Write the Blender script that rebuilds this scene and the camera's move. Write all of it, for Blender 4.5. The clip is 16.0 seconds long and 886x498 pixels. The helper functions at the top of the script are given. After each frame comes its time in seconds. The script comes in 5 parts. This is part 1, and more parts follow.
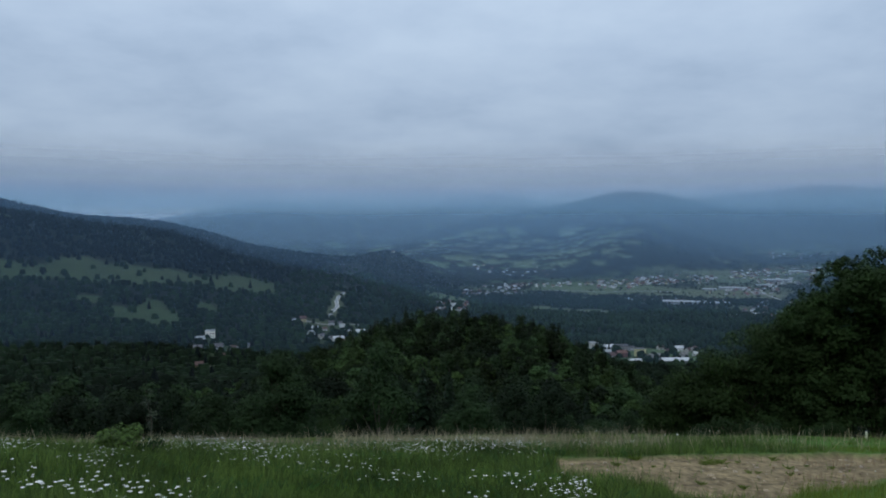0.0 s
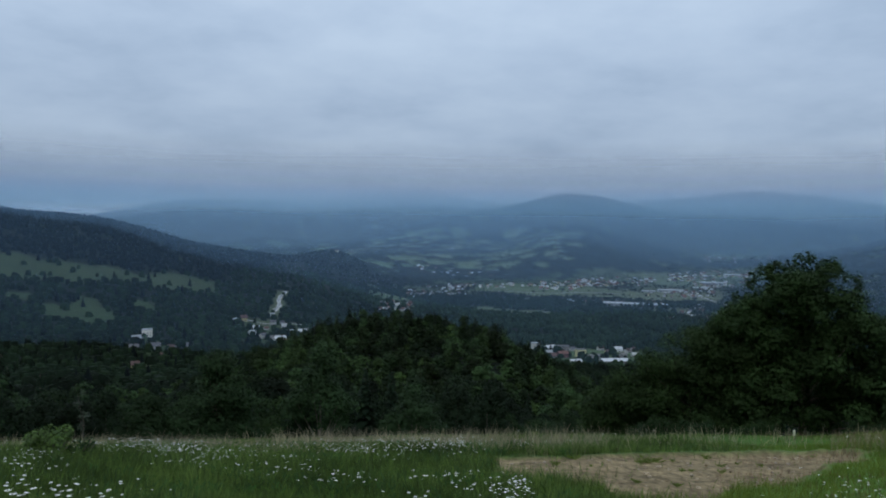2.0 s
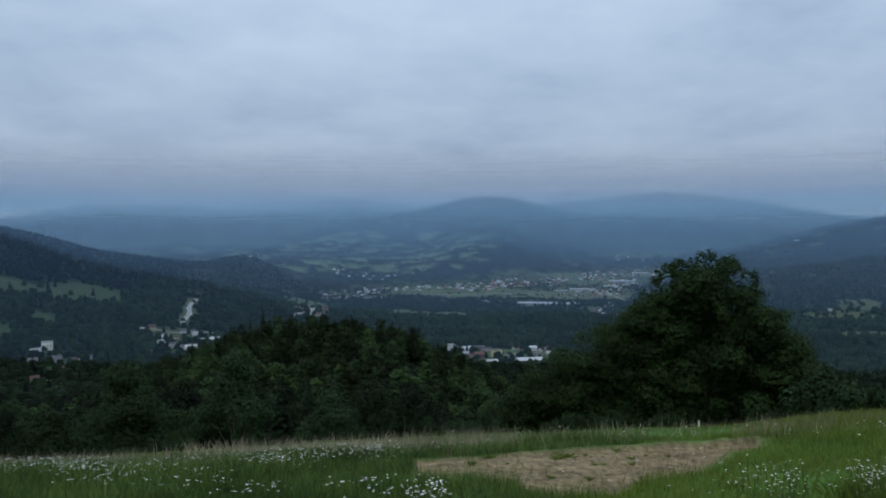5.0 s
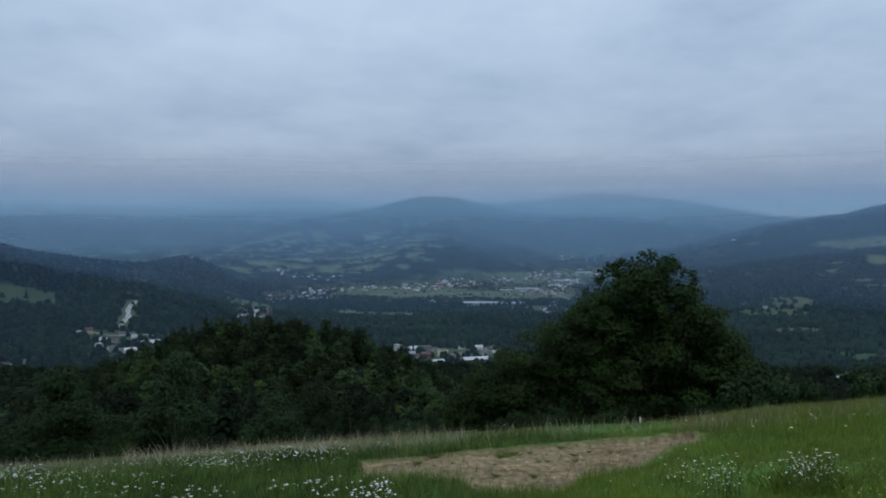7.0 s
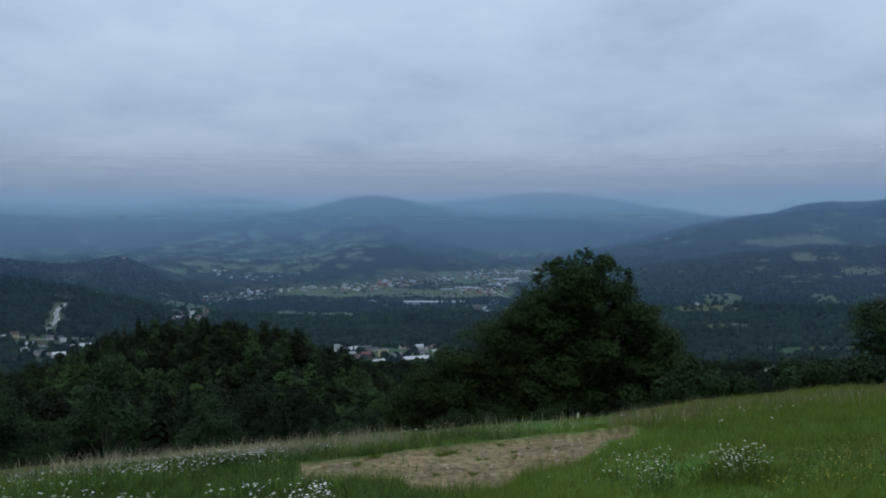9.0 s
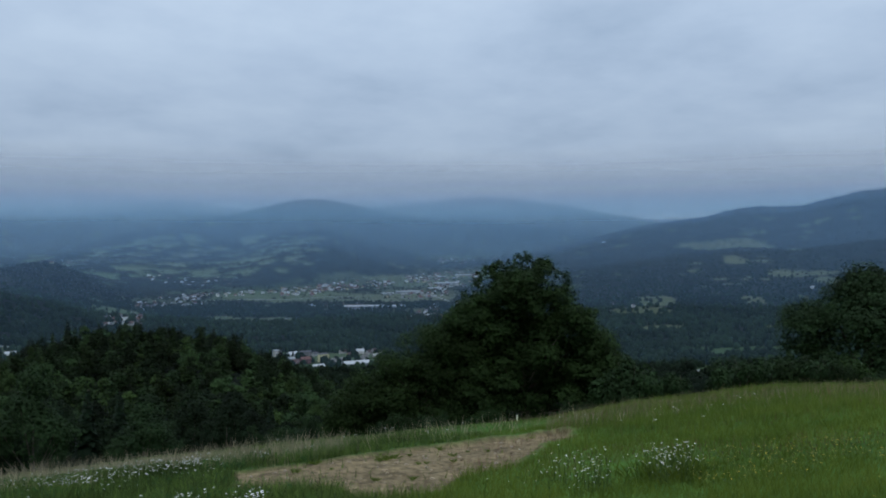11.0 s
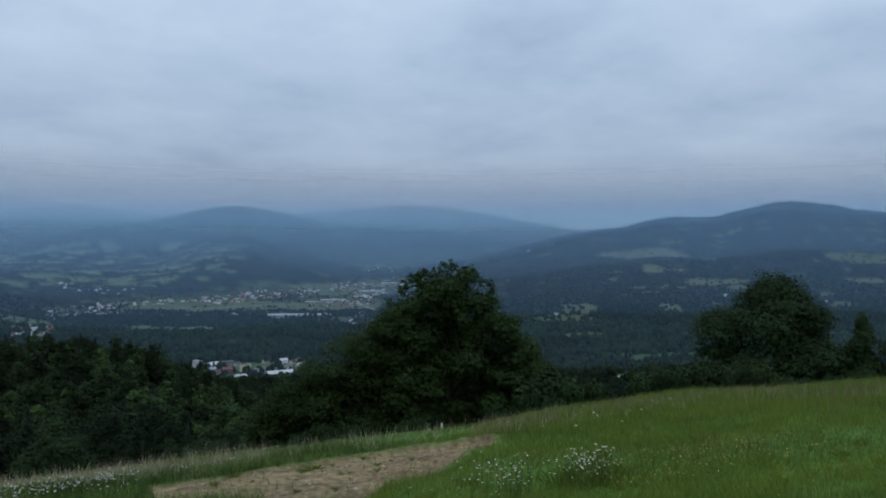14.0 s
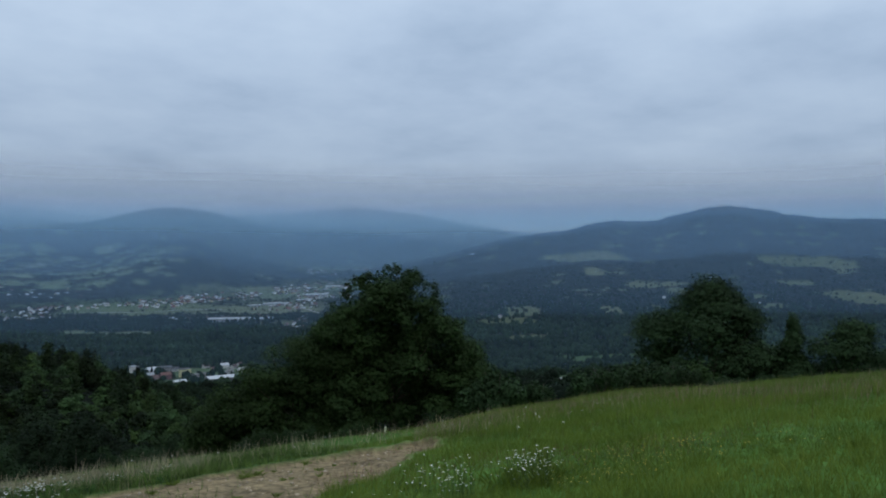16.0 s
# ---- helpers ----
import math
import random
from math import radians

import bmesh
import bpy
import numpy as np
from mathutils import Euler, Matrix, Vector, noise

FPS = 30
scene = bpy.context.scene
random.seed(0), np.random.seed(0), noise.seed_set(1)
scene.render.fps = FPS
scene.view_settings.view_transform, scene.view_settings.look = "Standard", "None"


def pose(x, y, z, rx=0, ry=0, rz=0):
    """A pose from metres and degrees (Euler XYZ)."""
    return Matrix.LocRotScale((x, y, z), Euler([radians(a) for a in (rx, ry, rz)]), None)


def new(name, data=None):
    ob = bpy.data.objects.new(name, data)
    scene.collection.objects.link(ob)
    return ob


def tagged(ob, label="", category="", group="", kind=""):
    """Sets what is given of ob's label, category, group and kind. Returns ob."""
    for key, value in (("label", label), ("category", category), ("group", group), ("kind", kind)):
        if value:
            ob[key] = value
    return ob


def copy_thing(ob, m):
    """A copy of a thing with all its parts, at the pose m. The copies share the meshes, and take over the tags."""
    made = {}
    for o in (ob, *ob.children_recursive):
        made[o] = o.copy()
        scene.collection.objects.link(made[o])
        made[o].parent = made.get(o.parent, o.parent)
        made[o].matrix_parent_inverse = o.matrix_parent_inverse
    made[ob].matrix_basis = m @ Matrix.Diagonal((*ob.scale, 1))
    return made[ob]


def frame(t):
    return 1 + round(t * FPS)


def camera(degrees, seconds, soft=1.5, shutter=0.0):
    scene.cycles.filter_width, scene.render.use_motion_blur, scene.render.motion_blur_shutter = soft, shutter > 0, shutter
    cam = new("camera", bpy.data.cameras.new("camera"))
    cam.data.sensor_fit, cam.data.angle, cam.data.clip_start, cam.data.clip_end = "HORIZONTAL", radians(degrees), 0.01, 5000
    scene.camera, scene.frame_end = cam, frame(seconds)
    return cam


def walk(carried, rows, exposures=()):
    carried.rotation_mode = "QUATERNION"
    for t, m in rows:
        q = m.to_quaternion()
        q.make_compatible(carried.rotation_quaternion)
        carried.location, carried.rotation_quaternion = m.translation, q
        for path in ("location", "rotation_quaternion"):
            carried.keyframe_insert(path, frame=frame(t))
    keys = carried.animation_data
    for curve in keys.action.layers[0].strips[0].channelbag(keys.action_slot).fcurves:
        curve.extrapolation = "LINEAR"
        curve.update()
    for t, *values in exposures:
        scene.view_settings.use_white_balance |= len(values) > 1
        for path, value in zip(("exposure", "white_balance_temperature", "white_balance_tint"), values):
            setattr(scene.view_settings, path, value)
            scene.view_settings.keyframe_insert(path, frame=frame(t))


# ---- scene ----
# The camera turns to the right on the spot, held a forearm in front of the turning body.
cam = camera(59.5, 16.0, soft=1.85, shutter=0.5)
EYE, ARM = 1.6, 0.29
ROWS = [  # seconds, yaw, pitch, roll
    (0.0, 0.00, -1.00, -0.00),
    (0.5, -0.98, -1.06, -0.29),
    (1.0, -2.06, -1.04, -0.38),
    (1.5, -3.00, -1.02, -0.53),
    (2.0, -4.09, -0.96, -0.78),
    (2.5, -5.19, -0.90, -0.66),
    (3.0, -6.19, -0.80, -0.45),
    (3.5, -7.18, -0.79, -0.44),
    (4.0, -8.22, -0.78, -0.33),
    (6.5, -13.37, -0.65, 0.23),
    (7.0, -14.32, -0.70, 0.10),
    (7.5, -15.35, -0.78, 0.07),
    (8.0, -16.39, -0.82, 0.17),
    (8.5, -17.52, -0.75, 0.17),
    (9.0, -18.74, -0.76, 0.28),
    (11.5, -24.04, -0.42, 0.29),
    (12.0, -24.95, -0.37, 0.20),
    (12.5, -26.01, -0.32, -0.11),
    (13.0, -26.80, -0.21, -0.04),
    (13.5, -27.70, 0.03, -0.13),
    (14.0, -28.58, 0.09, 0.05),
    (14.5, -29.51, 0.20, 0.16),
    (15.0, -30.61, 0.19, 0.16),
    (15.5, -31.52, 0.23, 0.14),
    (16.0, -32.68, 0.31, -0.02),
]


def held(yaw, pitch, roll):
    a = radians(-yaw)
    return pose(ARM * math.sin(a), ARM * (math.cos(a) - 1), EYE, 90 + pitch, roll, yaw)


walk(cam, [(t, held(*turn)) for t, *turn in ROWS], exposures=[(0.0, 0.34, 6400, 10), (16.0, 0.34, 6400, 10)])


# ---------- small tools ----------
def nodes_of(owner):
    owner.use_nodes = True
    tree = owner.node_tree
    tree.nodes.clear()
    return tree, tree.nodes, tree.links


def wire(tree, node, **inputs):
    """Sets inputs by name: values, or sockets to link."""
    for key, value in inputs.items():
        sock = node.inputs[key.replace("_", " ")]
        if isinstance(value, bpy.types.NodeSocket):
            tree.links.new(value, sock)
        else:
            sock.default_value = value
    return node


def noise_node(tree, vector, scale, detail=4.0, rough=0.55):
    n = tree.nodes.new("ShaderNodeTexNoise")
    wire(tree, n, Vector=vector, Scale=scale, Detail=detail, Roughness=rough)
    return n.outputs["Fac"]


def ramp_node(tree, fac, stops, soft_steps=False):
    n = tree.nodes.new("ShaderNodeValToRGB")
    el = n.color_ramp.elements
    while len(el) < len(stops):
        el.new(0.5)
    for e, (p, c) in zip(el, stops):
        e.position, e.color = p, (*c, 1) if len(c) == 3 else c
    n.color_ramp.interpolation = "EASE" if soft_steps else "LINEAR"
    tree.links.new(fac, n.inputs["Fac"])
    return n.outputs["Color"]


def mix_node(tree, fac, a, b, blend="MIX"):
    n = tree.nodes.new("ShaderNodeMix")
    n.data_type, n.blend_type = "RGBA", blend
    for sock, value in ((n.inputs[0], fac), (n.inputs[6], a), (n.inputs[7], b)):
        if isinstance(value, bpy.types.NodeSocket):
            tree.links.new(value, sock)
        else:
            sock.default_value = value if sock.type == "VALUE" or len(value) == 4 else (*value, 1)
    return n.outputs[2]


def math_node(tree, op, a, b=0.0, clamp=False):
    n = tree.nodes.new("ShaderNodeMath")
    n.operation, n.use_clamp = op, clamp
    for sock, value in ((n.inputs[0], a), (n.inputs[1], b)):
        if isinstance(value, bpy.types.NodeSocket):
            tree.links.new(value, sock)
        else:
            sock.default_value = value
    return n.outputs[0]


# ---------- sky and sun: an even overcast evening ----------
SUN_TURN, SUN_HEIGHT = radians(200), radians(62)
world = bpy.data.worlds.new("overcast_sky")
scene.world = world
tree, nodes, links = nodes_of(world)
sky = nodes.new("ShaderNodeTexSky")
sky.sky_type, sky.sun_disc = "NISHITA", False
sky.sun_elevation, sky.sun_rotation = SUN_HEIGHT, SUN_TURN
coord = nodes.new("ShaderNodeTexCoord").outputs["Generated"]
sep = wire(tree, nodes.new("ShaderNodeSeparateXYZ"), Vector=coord)
up = math_node(tree, "MAXIMUM", sep.outputs["Z"], 0.0)
flat = math_node(tree, "ADD", up, 0.20)
deck = nodes.new("ShaderNodeCombineXYZ")  # the cloud deck, flattened towards the horizon
wire(tree, deck, X=math_node(tree, "DIVIDE", sep.outputs["X"], flat), Y=math_node(tree, "DIVIDE", sep.outputs["Y"], flat), Z=0.0)
broad = noise_node(tree, deck.outputs[0], 0.75, 2.0, 0.45)
fine = noise_node(tree, deck.outputs[0], 2.1, 5.0, 0.55)
cloud = math_node(tree, "ADD", math_node(tree, "MULTIPLY", broad, 0.5), math_node(tree, "MULTIPLY", fine, 0.5))
tone = ramp_node(tree, cloud, [(0.30, (0.68, 0.72, 0.77)), (0.46, (0.90, 0.91, 0.93)), (0.58, (1.03, 1.02, 1.01)), (0.72, (1.12, 1.10, 1.075))])
height = ramp_node(tree, up, [(0.0, (0.30, 0.36, 0.44)), (0.06, (0.302, 0.370, 0.465)), (0.12, (0.316, 0.400, 0.512)), (0.24, (0.390, 0.488, 0.615)), (0.45, (0.52, 0.635, 0.775)), (1.0, (0.70, 0.815, 0.965))], soft_steps=False)
height.node.color_ramp.interpolation = "B_SPLINE"
deck_colour = mix_node(tree, 1.0, height, tone, "MULTIPLY")
thin_sky = mix_node(tree, 1.0, sky.outputs[0], (0.07, 0.07, 0.07), "MULTIPLY")
back = wire(tree, nodes.new("ShaderNodeBackground"), Color=mix_node(tree, 0.06, deck_colour, thin_sky), Strength=1.0)
links.new(back.outputs[0], nodes.new("ShaderNodeOutputWorld").inputs["Surface"])

sun_light = bpy.data.lights.new("sun", "SUN")
sun_light.energy, sun_light.angle, sun_light.color = 0.5, radians(40), (1.0, 0.95, 0.88)
sun = new("sun", sun_light)
sun.matrix_world = pose(0, 0, 50, 90 - math.degrees(SUN_HEIGHT), 0, 180 - math.degrees(SUN_TURN))


# ---------- materials ----------
def surface(name, colour, rough=0.9, spread=0.25, scale=3.0, bump=0.0, island=0.0, piece=0.0, sheen=0.0, metal=0.0, through_light=0.0, ior=1.4, second=None, by_tree=False):
    """A plain natural surface: a base colour varied at two scales, and per island or per piece."""
    m = bpy.data.materials.new(name)
    tree, nodes, links = nodes_of(m)
    where = nodes.new("ShaderNodeTexCoord").outputs["Object"]
    big, small = noise_node(tree, where, scale * 0.17, 3.0), noise_node(tree, where, scale, 6.0, 0.65)
    v = math_node(tree, "ADD", math_node(tree, "MULTIPLY", big, 0.5), math_node(tree, "MULTIPLY", small, 0.5))
    low = tuple(c * (1 - spread) for c in colour)
    high = second or tuple(min(1, c * (1 + spread)) for c in colour)
    c = ramp_node(tree, v, [(0.30, low), (0.70, high)])
    for share, kind, socket in ((island, "ShaderNodeNewGeometry", "Random Per Island"), (piece, "ShaderNodeObjectInfo", "Random")):
        if share:
            r = nodes.new(kind).outputs[socket]
            s = ramp_node(tree, r, [(0.0, (1 - share,) * 3), (0.6, (1.0, 1.0, 1.0)), (1.0, (1 + share * 1.1, 1 + share, 1 + share * 0.4))])
            c = mix_node(tree, 1.0, c, s, "MULTIPLY")
    if by_tree:  # each tree of a stand has its own green
        own = nodes.new("ShaderNodeAttribute")
        own.attribute_name = "tone"
        c = mix_node(tree, 1.0, c, own.outputs["Color"], "MULTIPLY")
    b = wire(tree, nodes.new("ShaderNodeBsdfPrincipled"), Base_Color=c, Roughness=rough, Metallic=metal, IOR=ior)
    if bump:
        bn = wire(tree, nodes.new("ShaderNodeBump"), Height=small, Strength=min(1.0, bump), Distance=0.4 / scale)
        links.new(bn.outputs[0], b.inputs["Normal"])
    out = b.outputs[0]
    if through_light:
        t = wire(tree, nodes.new("ShaderNodeBsdfTranslucent"), Color=c)
        mx = wire(tree, nodes.new("ShaderNodeMixShader"), Fac=through_light)
        links.new(out, mx.inputs[1]), links.new(t.outputs[0], mx.inputs[2])
        out = mx.outputs[0]
    links.new(out, nodes.new("ShaderNodeOutputMaterial").inputs["Surface"])
    return m


def ground_surface():
    """Soil, turf and woodland floor: the land cover is stored on the mesh, grain and relief come on top."""
    m = bpy.data.materials.new("land")
    tree, nodes, links = nodes_of(m)
    where = nodes.new("ShaderNodeTexCoord").outputs["Object"]
    cover = nodes.new("ShaderNodeAttribute")
    cover.attribute_name = "cover"
    grains = [noise_node(tree, where, s, 5.0, 0.6) for s in (0.02, 0.5, 9.0)]
    v = math_node(tree, "ADD", math_node(tree, "MULTIPLY", grains[0], 0.35), math_node(tree, "ADD", math_node(tree, "MULTIPLY", grains[1], 0.3), math_node(tree, "MULTIPLY", grains[2], 0.35)))
    s = ramp_node(tree, v, [(0.30, (0.55, 0.58, 0.6)), (0.5, (1.0, 1.0, 1.0)), (0.70, (1.5, 1.42, 1.3))])
    c = mix_node(tree, 1.0, cover.outputs["Color"], s, "MULTIPLY")
    b = wire(tree, nodes.new("ShaderNodeBsdfPrincipled"), Base_Color=c, Roughness=0.95, IOR=1.2)
    bn = wire(tree, nodes.new("ShaderNodeBump"), Height=math_node(tree, "ADD", grains[2], math_node(tree, "MULTIPLY", grains[1], 2.0)), Strength=0.7, Distance=0.06)
    links.new(bn.outputs[0], b.inputs["Normal"])
    links.new(b.outputs[0], nodes.new("ShaderNodeOutputMaterial").inputs["Surface"])
    return m


def haze_sheet_surface(name, share, low, high, top, thin=0.3, ends=(0.47, 0.78), tint=(0.385, 0.67, 1.0, 1), high_tint=(0.60, 0.76, 0.98, 1), lift_at=(0.42, 0.60)):
    """A tinted sheet standing in for haze: mostly clear, lit by the sky, thinning out downwards and at its top."""
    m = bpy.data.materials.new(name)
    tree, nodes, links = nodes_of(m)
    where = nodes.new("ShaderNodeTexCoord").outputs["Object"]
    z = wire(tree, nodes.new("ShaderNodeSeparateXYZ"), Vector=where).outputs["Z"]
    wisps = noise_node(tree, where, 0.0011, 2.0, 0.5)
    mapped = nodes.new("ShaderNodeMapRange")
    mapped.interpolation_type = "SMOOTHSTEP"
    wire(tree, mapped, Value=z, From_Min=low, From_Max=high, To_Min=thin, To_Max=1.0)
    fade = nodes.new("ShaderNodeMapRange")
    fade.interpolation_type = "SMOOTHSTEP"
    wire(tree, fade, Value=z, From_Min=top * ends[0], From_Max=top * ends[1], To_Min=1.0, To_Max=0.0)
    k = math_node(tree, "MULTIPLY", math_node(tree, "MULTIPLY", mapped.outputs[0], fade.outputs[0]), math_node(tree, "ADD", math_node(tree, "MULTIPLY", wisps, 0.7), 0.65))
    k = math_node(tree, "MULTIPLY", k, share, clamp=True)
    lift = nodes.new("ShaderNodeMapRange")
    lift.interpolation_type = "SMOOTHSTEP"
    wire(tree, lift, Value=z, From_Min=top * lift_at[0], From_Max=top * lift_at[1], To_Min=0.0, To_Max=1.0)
    shade = mix_node(tree, lift.outputs[0], tint, high_tint)  # the sheet's tint pales with height, towards the cloud
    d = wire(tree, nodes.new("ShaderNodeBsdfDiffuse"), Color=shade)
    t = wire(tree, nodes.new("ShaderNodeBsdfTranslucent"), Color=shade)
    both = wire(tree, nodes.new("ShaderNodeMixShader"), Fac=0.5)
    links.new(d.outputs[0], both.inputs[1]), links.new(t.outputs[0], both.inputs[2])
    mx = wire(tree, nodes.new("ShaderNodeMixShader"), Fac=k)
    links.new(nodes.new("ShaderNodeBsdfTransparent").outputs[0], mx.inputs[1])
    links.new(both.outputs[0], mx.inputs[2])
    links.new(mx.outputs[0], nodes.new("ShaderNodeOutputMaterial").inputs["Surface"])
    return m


LAND = ground_surface()
BARK = surface("bark", (0.10, 0.085, 0.07), 0.95, 0.4, 9.0, 0.8)
LEAF = surface("leaves", (0.0200, 0.0420, 0.0118), 0.75, 0.5, 1.0, island=0.15, piece=0.35, through_light=0.22, ior=1.22)
LEAF_THICKET = surface("leaves_thicket", (0.024, 0.047, 0.0125), 0.75, 0.5, 1.0, island=0.2, through_light=0.24, ior=1.22)
LEAF_MID = surface("leaves_mid", (0.021, 0.045, 0.015), 0.75, 0.5, 1.0, island=0.15, through_light=0.22, ior=1.22)
LEAF_LIGHT = surface("leaves_light", (0.066, 0.125, 0.021), 0.6, 0.25, 2.0, island=0.4, through_light=0.3)
HERB = surface("herbs", (0.042, 0.112, 0.030), 0.6, 0.4, 3.0, island=0.4, through_light=0.25)
LEAF_PALE = surface("leaves_pale", (0.036, 0.055, 0.032), 0.6, 0.2, 2.0, island=0.3, through_light=0.3)
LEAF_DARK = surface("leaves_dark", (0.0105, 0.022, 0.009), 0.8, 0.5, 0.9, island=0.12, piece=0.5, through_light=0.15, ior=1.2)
LEAF_STAND = surface("leaves_stand", (0.0150, 0.0310, 0.0110), 0.8, 0.4, 0.9, island=0.06, through_light=0.15, ior=1.2, by_tree=True)
NEEDLE_STAND = surface("needles_stand", (0.0120, 0.0245, 0.0125), 0.75, 0.3, 1.2, island=0.12, ior=1.2, by_tree=True)
NEEDLE = surface("needles", (0.011, 0.024, 0.012), 0.75, 0.3, 1.2, island=0.3, piece=0.3, ior=1.2)
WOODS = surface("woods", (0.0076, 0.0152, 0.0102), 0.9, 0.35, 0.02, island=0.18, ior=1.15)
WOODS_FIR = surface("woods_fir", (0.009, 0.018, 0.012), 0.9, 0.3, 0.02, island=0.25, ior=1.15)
# near slope: a darker copy of the woods' colour, with its shade put in
WOODS_NEAR_SHADED = surface("woods_near", (0.0048, 0.0098, 0.0052), 0.9, 0.5, 0.05, island=0.3, ior=1.15)
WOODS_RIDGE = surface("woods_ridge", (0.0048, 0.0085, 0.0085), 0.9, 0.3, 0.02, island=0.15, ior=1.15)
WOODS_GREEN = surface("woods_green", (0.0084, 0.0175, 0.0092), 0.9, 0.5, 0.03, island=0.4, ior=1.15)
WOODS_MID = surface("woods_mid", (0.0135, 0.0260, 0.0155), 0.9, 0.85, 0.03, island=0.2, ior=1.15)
GRASS = surface("grass", (0.084, 0.176, 0.024), 0.6, 0.4, 1.6, second=(0.180, 0.230, 0.036), island=0.16, through_light=0.3, ior=1.25)
GRASS_LONG = surface("grass_long", (0.049, 0.130, 0.030), 0.6, 0.8, 3.0, second=(0.162, 0.250, 0.062), island=0.6, through_light=0.3, ior=1.25)
GRASS_RED = surface("grass_red", (0.15, 0.085, 0.055), 0.7, 0.3, 1.0, island=0.35, through_light=0.25)
GRASS_PALE = surface("grass_pale", (0.27, 0.235, 0.155), 0.7, 0.3, 0.6, island=0.35, through_light=0.3)
STALK = surface("stalks", (0.34, 0.295, 0.20), 0.7, 0.25, 1.0, island=0.35, through_light=0.25)
GRASS_DRY = surface("grass_dry", (0.125, 0.115, 0.066), 0.7, 0.25, 0.4, island=0.35, through_light=0.25)
PETAL = surface("petals", (0.78, 0.78, 0.76), 0.6, 0.08, 20.0, island=0.12, through_light=0.2)
YELLOW = surface("flower_yellow", (0.55, 0.42, 0.05), 0.6, 0.15, 20.0, island=0.2)
STONE_DARK = surface("clod", (0.19, 0.145, 0.09), 0.95, 0.3, 6.0, 0.5, piece=0.3)
STONE = surface("stone", (0.34, 0.28, 0.21), 0.9, 0.3, 6.0, 0.5, piece=0.3)
PLASTER = surface("plaster_white", (0.40, 0.40, 0.395), 0.85, 0.1, 0.6, 0.2, island=0.35, piece=0.25)
PLASTER_BRIGHT = surface("plaster_bright", (0.62, 0.62, 0.61), 0.85, 0.08, 0.6, 0.2, island=0.35, piece=0.2)
PLASTER_YELLOW = surface("plaster_pale_yellow", (0.56, 0.52, 0.28), 0.85, 0.1, 0.6, 0.2)
PLASTER_GREY = surface("plaster_grey", (0.21, 0.20, 0.20), 0.85, 0.15, 0.6, 0.2, island=0.35, piece=0.45)
BRICK_WALL = surface("brick_wall", (0.15, 0.075, 0.068), 0.9, 0.2, 0.8, 0.2)
PANEL_BLUE = surface("panel_blue", (0.10, 0.16, 0.26), 0.6, 0.1, 0.8)
ROOF_BRICK = surface("roof_brick", (0.125, 0.058, 0.048), 0.8, 0.25, 1.0, 0.3, island=0.35, piece=0.4)
ROOF_BRIGHT = surface("roof_bright", (0.42, 0.44, 0.46), 0.5, 0.08, 1.0, 0.1)
PLASTER_WARM = surface("plaster_yellow", (0.38, 0.34, 0.19), 0.85, 0.1, 0.6, 0.2)
ROOF_RED = surface("roof_red", (0.085, 0.050, 0.046), 0.8, 0.25, 1.0, 0.3, island=0.35, piece=0.35)
ROOF_GREY = surface("roof_grey", (0.09, 0.09, 0.10), 0.7, 0.25, 1.0, 0.3, island=0.35, piece=0.4)
ROOF_METAL = surface("roof_metal", (0.27, 0.29, 0.30), 0.45, 0.1, 1.0, 0.1, piece=0.15)
GLASS = surface("dark_window", (0.03, 0.035, 0.045), 0.15, 0.1, 1.0)
WATER = surface("river", (0.26, 0.28, 0.29), 0.25, 0.15, 0.05, 0.2)
ROAD = surface("road", (0.20, 0.195, 0.185), 0.9, 0.2, 0.1, 0.3)
GRAVEL = surface("gravel", (0.40, 0.38, 0.34), 0.9, 0.2, 0.1, 0.4)

# ---------- the lie of the land ----------
SLOPE, FALL = 0.2, radians(-3)  # the meadow falls evenly, straight ahead


def bump_at(az, r, a, dist, high, wide, deep):
    """A hill on the bearing a (degrees), at that distance: its height, its width in degrees, its depth in metres."""
    return high * np.exp(-0.5 * ((az - a) / wide) ** 2 - 0.5 * ((r - dist) / deep) ** 2)


def smooth(lo, hi, v):
    t = np.clip((v - lo) / (hi - lo), 0, 1)
    return t * t * (3 - 2 * t)


LEFT_HILLS = [(-32.8, 1550, 194.7, 9.9, 450), (-19.3, 1520, 58.5, 4.2, 420), (-9.3, 1650, 72.7, 5.4, 420), (-3.7, 2000, 50.6, 1.8, 240)]
RIGHT_HILLS = [(60, 3000, 222, 17, 800), (39, 2900, 70, 5.5, 700), (52, 3000, 68, 3, 600), (44.7, 2950, 30, 1.8, 500)]
MIDDLE_HILLS = [(14, 2900, 100, 3.2, 380), (3, 2900, 60, 8, 420), (15.1, 2900, 10, 0.5, 200)]
FAR_HILLS = [(3, 4500, 78, 4.2, 330), (-11, 4500, 32, 5, 330), (19, 4500, 45, 4.5, 330), (13.8, 3650, 268, 6.6, 250), (26.6, 4060, 180, 5.2, 220), (-9, 3500, 70, 5, 230), (3, 3480, 95, 4, 210)]


KNOLL = [(-2.2, 228, 24.4, 7.3, 52), (8.6, 232, 13.5, 5.0, 50)]


